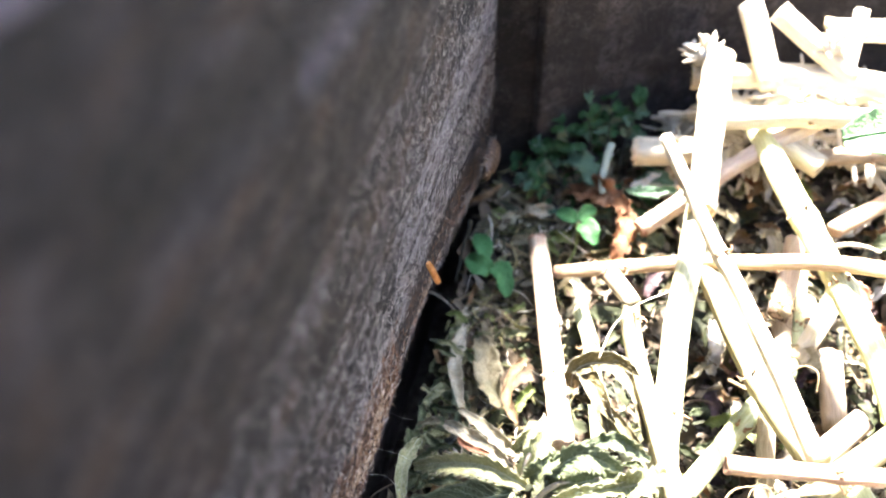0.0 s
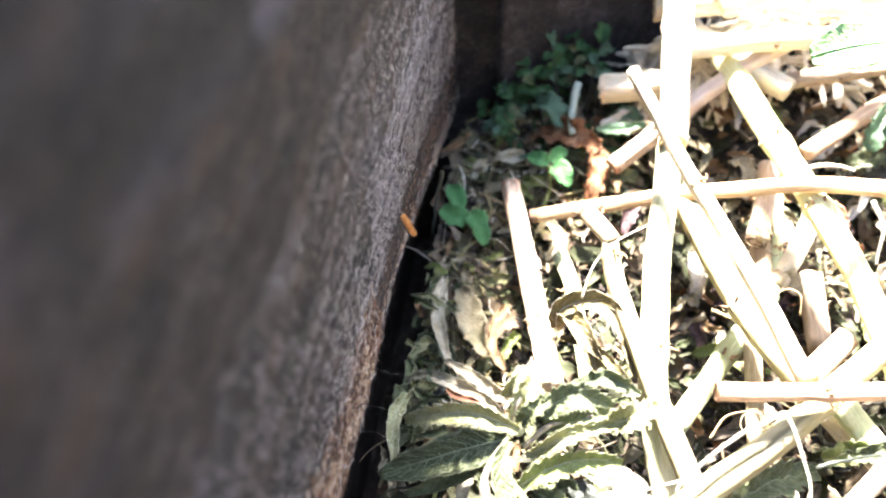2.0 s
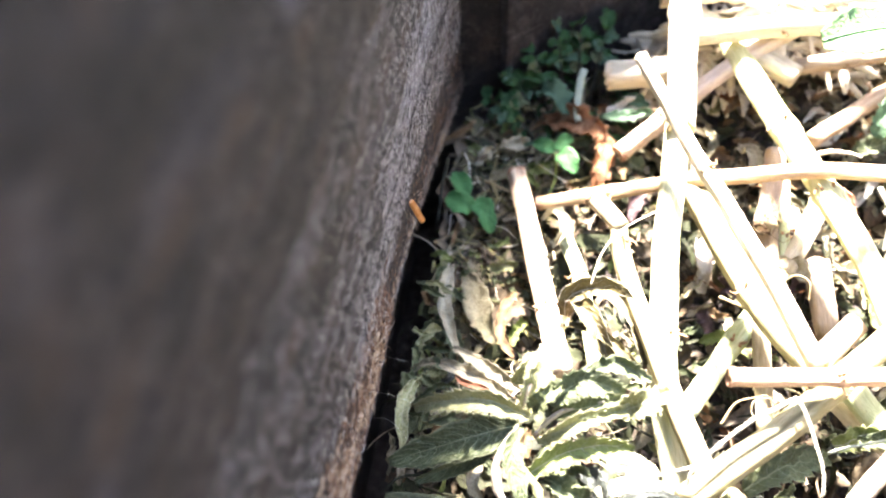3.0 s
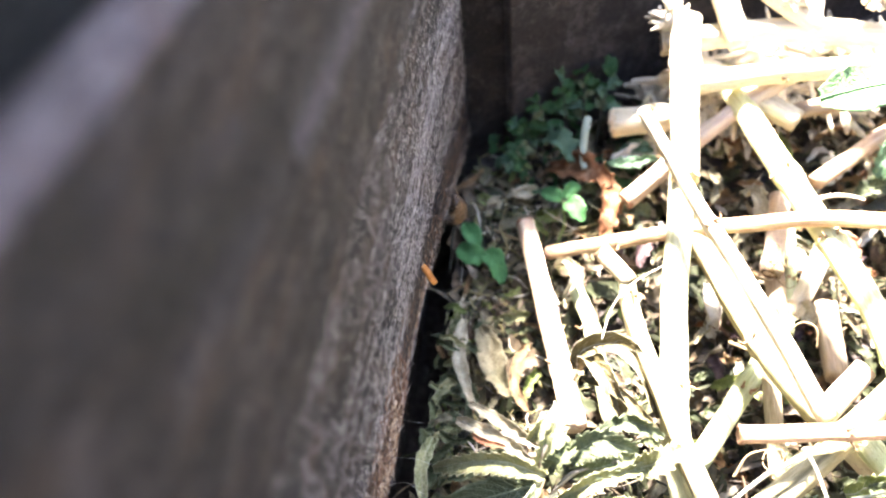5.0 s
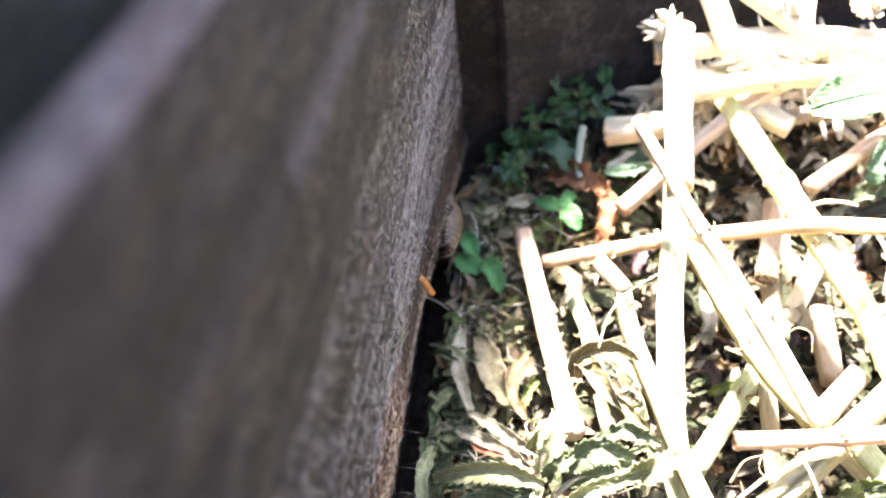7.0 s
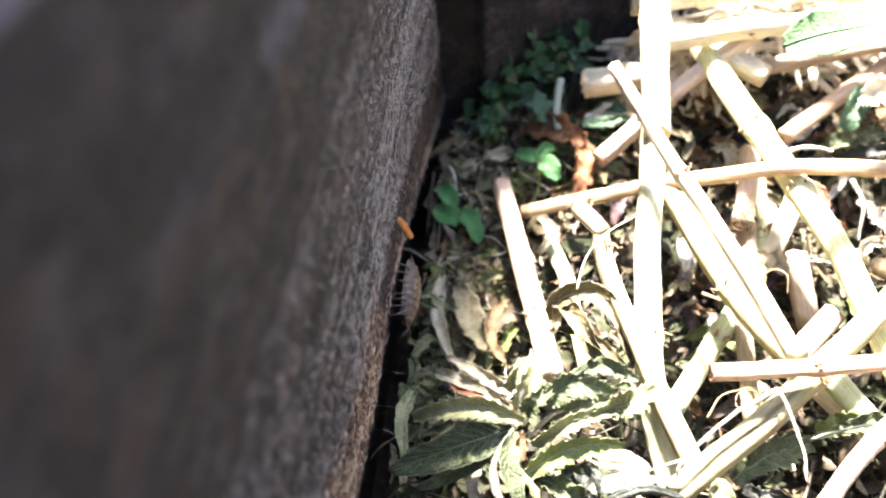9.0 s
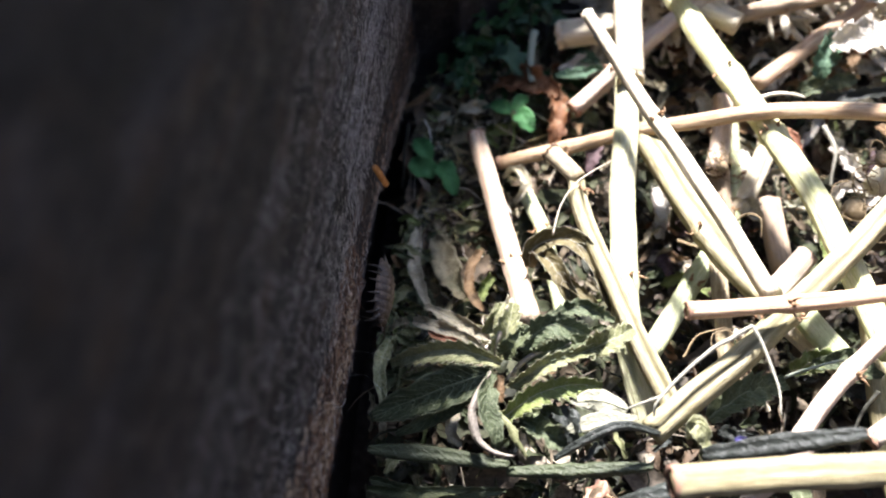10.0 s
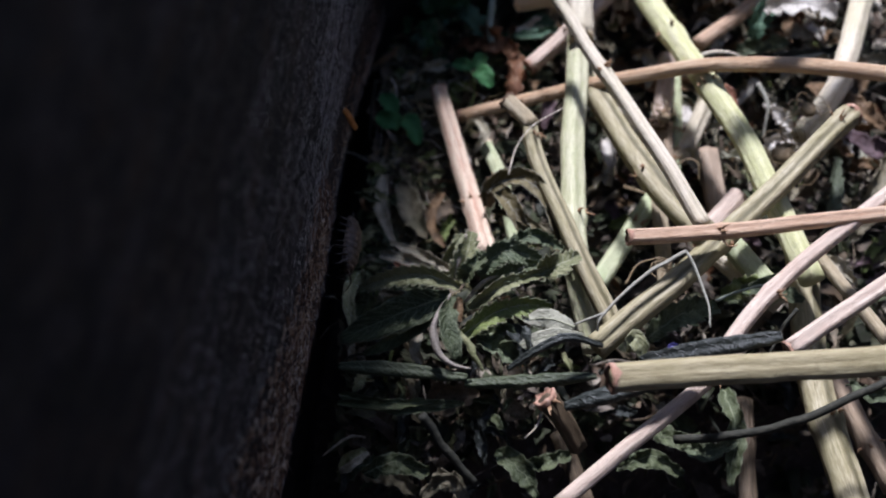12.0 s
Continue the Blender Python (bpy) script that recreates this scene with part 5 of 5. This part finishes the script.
leaf("darkgreen", 4.0, (43.0, -80.0, -8), (47.5, -84.0, -5), (53.0, -84.5, -8), wrinkle=1.3)
leaf("pale", 1.7, (-13.4, -78.5, -6), (-10.7, -78.4, -4), (-7.8, -76.2, -5))
leaf("darkgreen", 4.6, (15.2, -78.8, -9), (18.3, -83.4, -7), (20.4, -88.4, -9), wrinkle=1.3)
leaf("darkgreen", 3.8, (35.3, -86.2, -8), (41.1, -86.3, -5), (46.9, -89.4, -8), wrinkle=1.3)
leaf("teal", 3.2, (47.9, -85, -6), (50.5, -87.8, -3), (56.8, -86, -5), wrinkle=1.3)
# a beige leaf in dark green: the front's dimness is put into its colour
leaf("darkgreen", 4.8, (58.5, -75.8, -6), (57.5, -84, -5), (54, -92.9, -8), wrinkle=0.9, roll=0.9)
leaf("teal", 2.8, (76.2, -82.8, 4), (78, -86.3, 6), (84.6, -86, 5), wrinkle=1.2)
leaf("brown", 5.6, (104.8, -3.9, -9), (109.5, -13, -6), (115.8, -21, -8), wrinkle=1.3)
leaf("purple", 5.5, (106.3, -20, -9), (109, -26.4, -6), (116.2, -29.4, -8), wrinkle=1.1)


# ---- the many small limp leaves of the heap ----
SCRAPS = {}


def strew(count, seed, x0, x1, y0, y1, lift, kinds, size=(4, 10), from_wall=False, singly=True):
    rnd = random.Random(seed)
    for _ in range(count):
        y = rnd.uniform(y0, y1)
        x = rnd.uniform(x0, x1) + (wall_x(y) if from_wall else 0)
        z = heap(x, y) + rnd.uniform(*lift)
        a, ln = rnd.uniform(0, 6.3), rnd.uniform(*size)
        d = Vector((math.cos(a), math.sin(a), rnd.uniform(-0.25, 0.35))) * ln
        p = Vector((x, y, z))
        if from_wall and p.x + d.x < wall_x(p.y + d.y) + (2.5 if x0 >= 0 else -6):
            d.x = abs(d.x)
        mid = p + d * 0.5 + Vector((rnd.uniform(-1, 1), rnd.uniform(-1, 1), rnd.uniform(0, 1.4))) * ln * 0.16
        w = ln * rnd.uniform(0.18, 0.42)
        roll = rnd.choice((0.4, 0.9, 1.4, 1.9))
        if not singly:
            seed += 1.37
            SCRAPS.setdefault(rnd.choice(kinds), []).append(blade([p, mid, p + d], w, roll, rnd.uniform(0, 0.5), rnd.choice((0, 6, 8)), rnd.uniform(0.6, 1.7), seed, rows=20, cols=7, twist=rnd.uniform(-1, 1)))
            continue
        leaf(rnd.choice(kinds), w, p, mid, p + d, roll=roll, fold=rnd.uniform(0, 0.5), teeth=rnd.choice((0, 0, 6, 8)), wrinkle=rnd.uniform(0.4, 1.1), rows=22, twist=rnd.uniform(-1, 1))


HEAP = ("palegreen", "teal", "teal", "darkgreen", "darkgreen", "black", "green", "beige", "brown")
strew(24, 71, -3, 36, -70, -42, (5, 13), HEAP, (2.5, 6))
strew(40, 78, 0.2, 5.5, -62, -2, (1.5, 6.5), ("teal", "darkgreen", "palegreen", "beige", "pale", "brown", "darkgreen"), (3, 8), True)
strew(26, 81, 0, 3.5, -52, -4, (4, 10), ("palegreen", "darkgreen", "palegreen", "beige", "green"), (3, 7), True)
strew(5, 91, 20, 36, -54, -46, (17, 22), ("teal", "palegreen", "darkgreen", "palegreen"), (3, 6.5))
strew(10, 93, 10, 26, -70, -60, (11, 16), ("teal", "black", "darkgreen", "teal"), (3, 6))
strew(30, 77, 3, 16, -60, -28, (2, 9), HEAP, (4, 8), True)
strew(60, 95, 1.5, 8, -34, -6, (1, 6), ("palegreen", "green", "palegreen", "darkgreen"), (1.6, 4.2), True, False)
strew(30, 96, 20, 46, 22, 42, (2, 7), ("herb", "herb", "darkgreen", "sage"), (2.4, 5.0), False, False)
strew(60, 72, 3, 24, -42, 26, (0.5, 4.5), ("darkgreen", "green", "beige", "brown", "palegreen", "pale"), (3, 8), True, False)
# dark kinds only by the open side: shade there is put into leaf colours
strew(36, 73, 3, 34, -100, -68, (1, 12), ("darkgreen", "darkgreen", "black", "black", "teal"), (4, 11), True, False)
strew(50, 74, 16, 50, 10, 40, (0.5, 5.0), ("herb", "darkgreen", "herb", "green", "brown", "beige"), (3, 8), False, False)
strew(150, 75, 36, 118, -50, 32, (0.5, 5.0), ("green", "darkgreen", "beige", "brown", "purple", "rust", "pale", "palegreen"), (3, 10), False, False)
# dark kinds again, so the front's shade sits in the scraps' colour
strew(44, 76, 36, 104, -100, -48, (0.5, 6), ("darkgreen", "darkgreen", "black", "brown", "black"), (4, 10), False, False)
strew(120, 97, 50, 122, -22, 36, (1.5, 6.5), ("pale", "beige", "brown", "cream", "beige", "pale", "rust"), (3, 8), False, False)
strew(70, 98, 52, 120, -30, 30, (2.5, 8), ("pale", "beige", "brown", "cream", "beige", "white"), (6, 12), False, False)
# black scraps, and many dark green ones, carry the front's shade as colour
SCRAP_WORDS = {"white": "silvery", "cream": "bleached cream", "darkgreen": "dark green", "teal": "blue-green", "beige": "beige", "brown": "brown", "palegreen": "grey-green", "pale": "faded cream", "black": "blackened", "green": "bright green", "purple": "purplish", "rust": "rust-brown", "herb": "deep green", "sage": "sage-green"}
for kind, pieces in sorted(SCRAPS.items()):
    tagged(mesh_object("leaf_scraps", joined(pieces), LEAF[kind]), "many small " + SCRAP_WORDS[kind] + " wilted leaf scraps on the compost", "leaf litter", kind="stuff")


# ---- thin stalks and tendrils ----
def twig(kind, width, *points, words="", tip=0.5, name="thin_stalk"):
    _count[0] += 1
    line = spline(points, 26)
    seed = _count[0]
    for p in line:
        p += Vector((noise.noise(p * 0.25 + Vector((seed, 0, 0))), noise.noise(p * 0.25 + Vector((0, seed, 0))), noise.noise(p * 0.25 + Vector((0, 0, seed))))) * min(0.35, width * 0.3)
    r = width / 2
    ob = mesh_object(name, tube(line, [r * (1 - (1 - tip) * i / 25) * (1 + 0.12 * noise.noise(Vector((i * 0.6, seed, 0)))) for i in range(26)], 7), TWIG[kind])
    return tagged(ob, words or "thin dry " + kind + " plant stalk in the pile", "stalk", "thin stalks in the pile")


twig("grey", 1.0, (90.9, -5.6, -4), (90.9, -11.8, -5), (89.1, -17.3, -9))
twig("dark", 1.6, (45.6, -85, -2), (56.8, -88.3, 4), (66.5, -89.1, 10), (80.2, -86.9, 15), (104, -82, 16), tip=0.8, words="blackish limp stalk across the pile")
twig("dark", 0.8, (69.4, -70.7, 12), (66.5, -73, 10), (63.4, -76.4, 8))
twig("dark", 0.9, (5.8, 14.7, -6), (4.3, 11.3, -10), (2.1, 5.3, -16), words="thin brown twig standing by the wall")
twig("dark", 1.7, (2.3, -76.2, 7), (5.7, -80.9, 1), (9.6, -85.2, -5), tip=0.9, words="dark stalk with a frayed reddish tip")
twig("pale", 0.5, (23.2, -77.6, 6), (21.3, -81, 5), (19.2, -81.9, 3))
twig("palestalk", 1.8, (38.0, 34.0, -3), (36.0, 29.5, -5), (35.2, 23.4, -8), tip=0.9, words="pale green smooth bent stalk in the corner")
twig("brown", 0.7, (1.1, -0.1, -16), (8.5, 2.3, -15), (13.8, 0.6, -15))
twig("brown", 0.8, (11.1, 17, -16), (15.7, 12.3, -14), (20.9, 9, -15))
twig("pale", 1.1, (75.6, -0.8, 2), (80.8, -1.6, 4), (85.7, -3, 3))
twig("brown", 0.8, (55.7, -22.4, -12), (58.2, -25.1, -11), (61, -26, -12))


twig("grey", 0.8, (52.7, -58.2, 16), (44.5, -61.3, 15), (36, -66.2, 13), (34.5, -68.3, 11))
twig("grey", 0.6, (36, -66.2, 13), (33.4, -66.2, 12), (30.9, -66.2, 11))
twig("grey", 0.6, (52.7, -58.2, 16), (53.5, -61.7, 15.5), (53.5, -68.5, 15), (52.7, -72.7, 14))
twig("pale", 0.4, (27.4, -29.5, 8), (30, -24.7, 10), (33.8, -21.5, 12), (40.9, -18.3, 12.5))
twig("brown", 0.4, (62, -28.5, -2), (65.4, -27.3, 1), (67.4, -29.4, 2), (66.9, -32.5, 0))
twig("brown", 0.5, (44.1, -56, 4), (47.1, -53.3, 6), (51.4, -53.1, 7))
twig("palestalk", 0.6, (59.5, -62.5, 4), (63.4, -62.9, 7), (67.8, -63.1, 8), (69.9, -64.8, 8))


def tangle(x, y, z, r, count, material, label):
    """A dry knot of curling rootlets and shrivelled scraps."""
    rnd = random.Random(int(x * 3 - y))
    base = thing("dry_tangle", (x, y, z), label, "plant debris")
    for k in range(count):
        p = Vector((x, y, z)) + Vector((rnd.uniform(-1, 1), rnd.uniform(-1, 1), rnd.uniform(-0.3, 0.5))) * r * 0.6
        pts = [p]
        a = rnd.uniform(0, 6.3)
        for _ in range(5):
            a += rnd.uniform(0.3, 1.3) * (1 if k % 2 else -1)
            pts.append(pts[-1] + Vector((math.cos(a), math.sin(a), rnd.uniform(-0.35, 0.45))) * r * rnd.uniform(0.22, 0.45))
        w = rnd.uniform(0.07, 0.20)
        part("curl", tube(spline(pts, 18), [w * (1 - 0.03 * i) for i in range(18)], 5), material, base)
    part("knot", lump((x, y, z - r * 0.1), r * 0.38, x, (1, 1, 0.7)), material, base)


tangle(84.9, -31.2, 3, 6.5, 16, TWIG["brown"], "brown dry tangle of rootlets among the stems")
tangle(54.8, -56.1, 3, 4.5, 14, TWIG["brown"], "olive-brown shrivelled tangle of tendrils among the stems")
tangle(65.4, -14.5, 0, 3.4, 10, TWIG["brown"], "small brown shrivelled knot under the stems")
tangle(91.5, -24.5, 8, 4.0, 9, TWIG["brown"], "brown dry tangle of tendrils on the pile")


def flower_head(x, y, z, r, label):
    """A dried flower head: a knob with many short ragged bracts."""
    rnd = random.Random(int(x * 7 + y))
    base = thing("dried_flower_head", (x, y, z), label, "flower head")
    part("knob", lump((x, y, z), r * 0.6, x), TWIG["pale"], base)
    for _ in range(30):
        d = Vector((rnd.gauss(0, 1), rnd.gauss(0, 1), abs(rnd.gauss(0, 1)) * 0.8)).normalized()
        c = Vector((x, y, z))
        b = d.cross(Vector((rnd.random(), rnd.random(), rnd.random()))).normalized()
        tip = c + d * r * rnd.uniform(0.9, 1.35) + b * r * rnd.uniform(0, 0.35)
        w = r * rnd.uniform(0.10, 0.20)
        part("bract", tube(spline([c + d * r * 0.45, c + d * r * 0.85, tip], 5), [w * 0.7, w, w * 1.1, w * 0.8, w * 0.25], 5), TWIG["pale"], base)


flower_head(55.5, 40.5, 17, 4.2, "pale ragged dried flower head on the pile")
flower_head(80, 37, 21, 3.4, "pale crumbling dried flower head on the pile")
flower_head(96, 33, 22, 3.4, "pale crumbling dried flower head on the pile")


# ---- seedlings ----
def clover(centre, tips, width, foot, label):
    c = Vector(centre)
    base = thing("clover_seedling", foot, label, "seedling", "clover seedlings")
    part("petiole", tube(spline([foot, (Vector(foot) + c) / 2 + Vector((1.2, -0.6, 0.5)), c], 12), [0.28] * 12, 7), TWIG["petiole"], base)
    for k, (a, m, b) in enumerate(tips):
        part("leaflet", blade([a, m, b], width[k], 0.25, 0.28, 0, 0.14, 40.0 + k + c.x, thick=0.12, point=0.62, rows=24, ruffle=0.06), LEAF["clover"], base)


clover((9.4, 6.8, -12.4), (((9.0, 8.0, -12.0), (8.3, 11.6, -11.3), (6.9, 16.0, -12.6)), ((10.0, 5.2, -12.2), (7.7, 6.2, -11.4), (4.8, 9.4, -12.4)), ((10.6, 7.4, -12.2), (12.0, 4.0, -11.4), (13.2, -1.2, -13.0))), (4.0, 4.8, 4.8), (7.5, 10.5, -18), "green three-leaved clover seedling in shade by the wall")
clover((29.0, 15.3, -8.4), (((28.7, 15.5, -8.2), (26.8, 16.8, -7.6), (24.8, 18.9, -8.6)), ((29.2, 16.0, -8.2), (31.0, 17.8, -7.6), (33.4, 18.8, -8.4)), ((29.5, 14.8, -8.2), (31.0, 12.6, -7.4), (32.3, 9.6, -9.0))), (3.5, 2.8, 4.4), (25.5, 8.5, -18), "green three-leaved clover seedling on a thin stalk")


# ---- wood chip caught on silk at the wall's lower edge ----
def chip():
    line = spline([(-2.3, -17.9, 21.0), (-1.5, -17.5, 17.6), (-0.7, -17.2, 14.2)], 9)
    verts, faces = [], []
    for i, (c, (a, s, u)) in enumerate(zip(line, frames(line))):
        w, h = (0.55, 0.30) if 0 < i < 8 else (0.40, 0.2)
        for k, (x, z) in enumerate(((-1, -1), (-0.2, -1.2), (1, -0.9), (1.1, 0.4), (0.4, 1.1), (-0.9, 0.9))):
            j = 1 + 0.22 * noise.noise(Vector((i * 0.9, k * 1.3, 2)))
            verts.append((c + s * x * w * j + u * z * h * j) * MM)
    for i in range(8):
        for k in range(6):
            a, b = i * 6 + k, i * 6 + (k + 1) % 6
            faces.append((a, b, b + 6, a + 6))
    faces += [tuple(range(6))[::-1], tuple(range(48, 54))]
    return verts, faces


tagged(mesh_object("wood_chip", chip(), CHIP, smooth=False), "small orange wood splinter caught on the wall", "wood chip")


def silk(*points):
    line = spline(points, 14)
    ob = mesh_object("silk_thread", tube(line, [0.011] * 14, 4), SILK)
    return tagged(ob, "fine spider silk thread at the wall", "spider silk", "silk threads")


silk((-3.2, -18.6, 23.5), (-2.6, -18.2, 22.2), (-2.2, -17.9, 20.8))
silk((-10.5, -49, 13), (-7.5, -47.5, 8), (-4.5, -47, 3))
silk((-12.0, -54, 14), (-9, -52, 9), (-6.5, -51, -2))
silk((-9.0, -42, 12), (-6.5, -41.5, 9), (-5.3, -41, 7.5))


# ---- woodlouse ----
def plate(y0, y1, w0, w1, h0, h1, skirt=0.85):
    """One arched body plate, with its rear edge raised and its sides drawn into points."""
    verts, faces = [], []
    cols = 15
    rows = ((y0, w0, h0, 0.0), (y0 + (y1 - y0) * 0.35, w0 * 0.5 + w1 * 0.5, (h0 + h1) / 2, 0.05), (y1, w1 * 1.05, h1, 0.24), (y1 + 0.05, w1 * 0.9, h1 * 0.86, 0.0))
    for y, w, h, lift in rows:
        for k in range(cols):
            th = math.pi * (k / (cols - 1))
            c, s = math.cos(th), math.sin(th)
            back = -0.36 * abs(c) ** 3
            knob = 0.10 * math.cos(k * 2.6 + y)
            verts.append(Vector((c * w / 2 * (1 + 0.04 * s), y + back, s**skirt * (h + lift + knob * s) - 0.25 * abs(c) ** 4)) * MM)
    for i in range(3):
        for k in range(cols - 1):
            a = i * cols + k
            faces.append((a, a + 1, a + cols + 1, a + cols))
    return verts, faces


def belly():
    verts, faces = [], []
    for i in range(13):
        s = i / 12
        y = 5.0 - 10.2 * s
        w = 3.9 * math.sin(math.pi * (0.10 + 0.83 * s)) ** 0.6
        for k in range(12):
            th = 2 * math.pi * k / 12
            verts.append(Vector((math.cos(th) * w / 2, y, 0.55 + math.sin(th) * (0.95 if math.sin(th) > 0 else 0.55))) * MM)
    for i in range(12):
        for k in range(12):
            a, b = i * 12 + k, i * 12 + (k + 1) % 12
            faces.append((a, b, b + 12, a + 12))
    faces += [tuple(range(12))[::-1], tuple(range(144, 156))]
    return verts, faces


woodlouse = tagged(new("woodlouse"), "grey-brown woodlouse crawling on the plank wall", "woodlouse")
woodlouse.empty_display_size = 0.004
part("belly", belly(), LIMB, woodlouse, "pale underside")
edge = [4.2, 3.0, 1.75, 0.45, -0.85, -2.1, -3.2, -4.1]
wide = [3.4, 4.2, 4.7, 5.0, 5.0, 4.8, 4.4, 3.7]
tall = [1.5, 1.9, 2.15, 2.3, 2.3, 2.2, 2.0, 1.6]
for k in range(7):
    part("body_plate", plate(edge[k] + 0.35, edge[k + 1] - 0.1, wide[k], wide[k + 1], tall[k], tall[k + 1]), SHELL, woodlouse)
for k in range(4):
    part("tail_plate", plate(-4.0 - 0.42 * k, -4.55 - 0.42 * k, 3.3 - 0.5 * k, 3.0 - 0.5 * k, 1.45 - 0.22 * k, 1.3 - 0.22 * k), SHELL, woodlouse)
head = part("head", lump((0, 4.75, 0.85), 1.05, 3.0, (1.35, 0.8, 0.85), 8, 12), SHELL, woodlouse)
for sgn in (-1, 1):
    part("antenna", tube(spline([(sgn * 0.7, 5.3, 0.9), (sgn * 1.3, 6.5, 1.3), (sgn * 1.9, 7.6, 0.7), (sgn * 2.0, 8.6, 0.0)], 14), [0.14 - 0.008 * i for i in range(14)], 6), SHELL, head, "jointed antenna")
    part("tail_spike", tube(spline([(sgn * 0.5, -5.4, 0.5), (sgn * 0.8, -6.2, 0.5), (sgn * 1.0, -7.0, 0.4)], 7), [0.24, 0.24, 0.22, 0.19, 0.15, 0.1, 0.04], 6), LIMB, woodlouse)
LEGS = []
for k in range(7):
    y = 3.7 - 1.18 * k
    for sgn in (-1, 1):
        lean = 1.0 - 0.34 * k + 0.25 * math.sin(k * 2.3 + sgn)
        pts = [(0, 0, 0), (sgn * 0.7, lean * 0.3, 0.0), (sgn * 1.1, lean * 0.8, -0.5), (sgn * 1.15, lean * 1.15, -1.3), (sgn * 1.45, lean * 1.3, -2.1)]
        ob = mesh_object("leg", tube(spline(pts, 12), [0.24, 0.24, 0.22, 0.21, 0.20, 0.18, 0.16, 0.15, 0.13, 0.10, 0.08, 0.05], 6), LIMB)
        ob.parent = woodlouse
        LEGS.append((ob, sgn, k, y))


# ---- what moves ----
def on_wall(t, y, z, turn, off=3.3, sink=0.0):
    """The woodlouse on the plank's face: turn 0 faces along the wall towards the open side, 90 down."""
    n = LEFT_OUT
    a = radians(turn)
    fwd = -LEFT_ALONG * math.cos(a) - Vector((0, 0, 1)) * math.sin(a)
    right = fwd.cross(n)
    m = Matrix((right, fwd, n)).transposed().to_4x4()
    p = Vector((wall_x(y), y, z)) + n * (off - sink)
    return t, Matrix.Translation(p * MM) @ m


LOUSE_ROWS = [
    on_wall(0.0, 19.0, 9.0, -5), on_wall(0.4, 11.8, 10.0, 5), on_wall(0.8, 9.2, 9.5, 55), on_wall(1.2, 6.2, 8.0, 90, 2.6),
    on_wall(1.6, 4.6, 1.0, 92, 0.5), on_wall(2.0, 4.0, -1.5, 60, -6.0), on_wall(3.2, 6.0, -1.5, -10, -7.0), on_wall(4.2, 3.5, -0.5, -70, -3.0),
    on_wall(4.5, 2.0, 6.5, -75, 1.9), on_wall(5.1, 3.2, 10.5, -66, 2.8), on_wall(5.5, 5.4, 11.5, -68), on_wall(5.9, 7.0, 12.0, -62), on_wall(6.3, 5.3, 13.5, -40),
    on_wall(6.7, 1.6, 14.0, -5), on_wall(7.5, -9.5, 15.5, 5), on_wall(8.3, -19.4, 16.0, 0), on_wall(8.7, -25.0, 16.0, 5), on_wall(9.1, -32.0, 17.0, 15),
    on_wall(9.5, -37.0, 16.8, 22), on_wall(10.0, -40.0, 15.6, 15, 3.9), on_wall(10.5, -43.4, 14.3, 8, 3.9), on_wall(11.2, -43.7, 14.2, 4, 3.9), on_wall(12.0, -43.7, 14.2, 2, 3.9),
]


def motions():
    walk(woodlouse, LOUSE_ROWS)
    steps = [0.2 * i for i in range(61)]
    for ob, sgn, k, y in LEGS:
        rows = []
        for t in steps:
            going = 1.0 if t < 2.0 or 4.3 < t < 10.4 else 0.15
            swing = 19 * going * math.sin(2 * math.pi * (t / 0.8 + k * 0.17 + (0.5 if sgn > 0 else 0)))
            rows.append((t, pose(sgn * 1.45 * MM, y * MM, 0.55 * MM, 0, 5 * going * math.cos(t * 7 + k), swing)))
        walk(ob, rows)


motions()
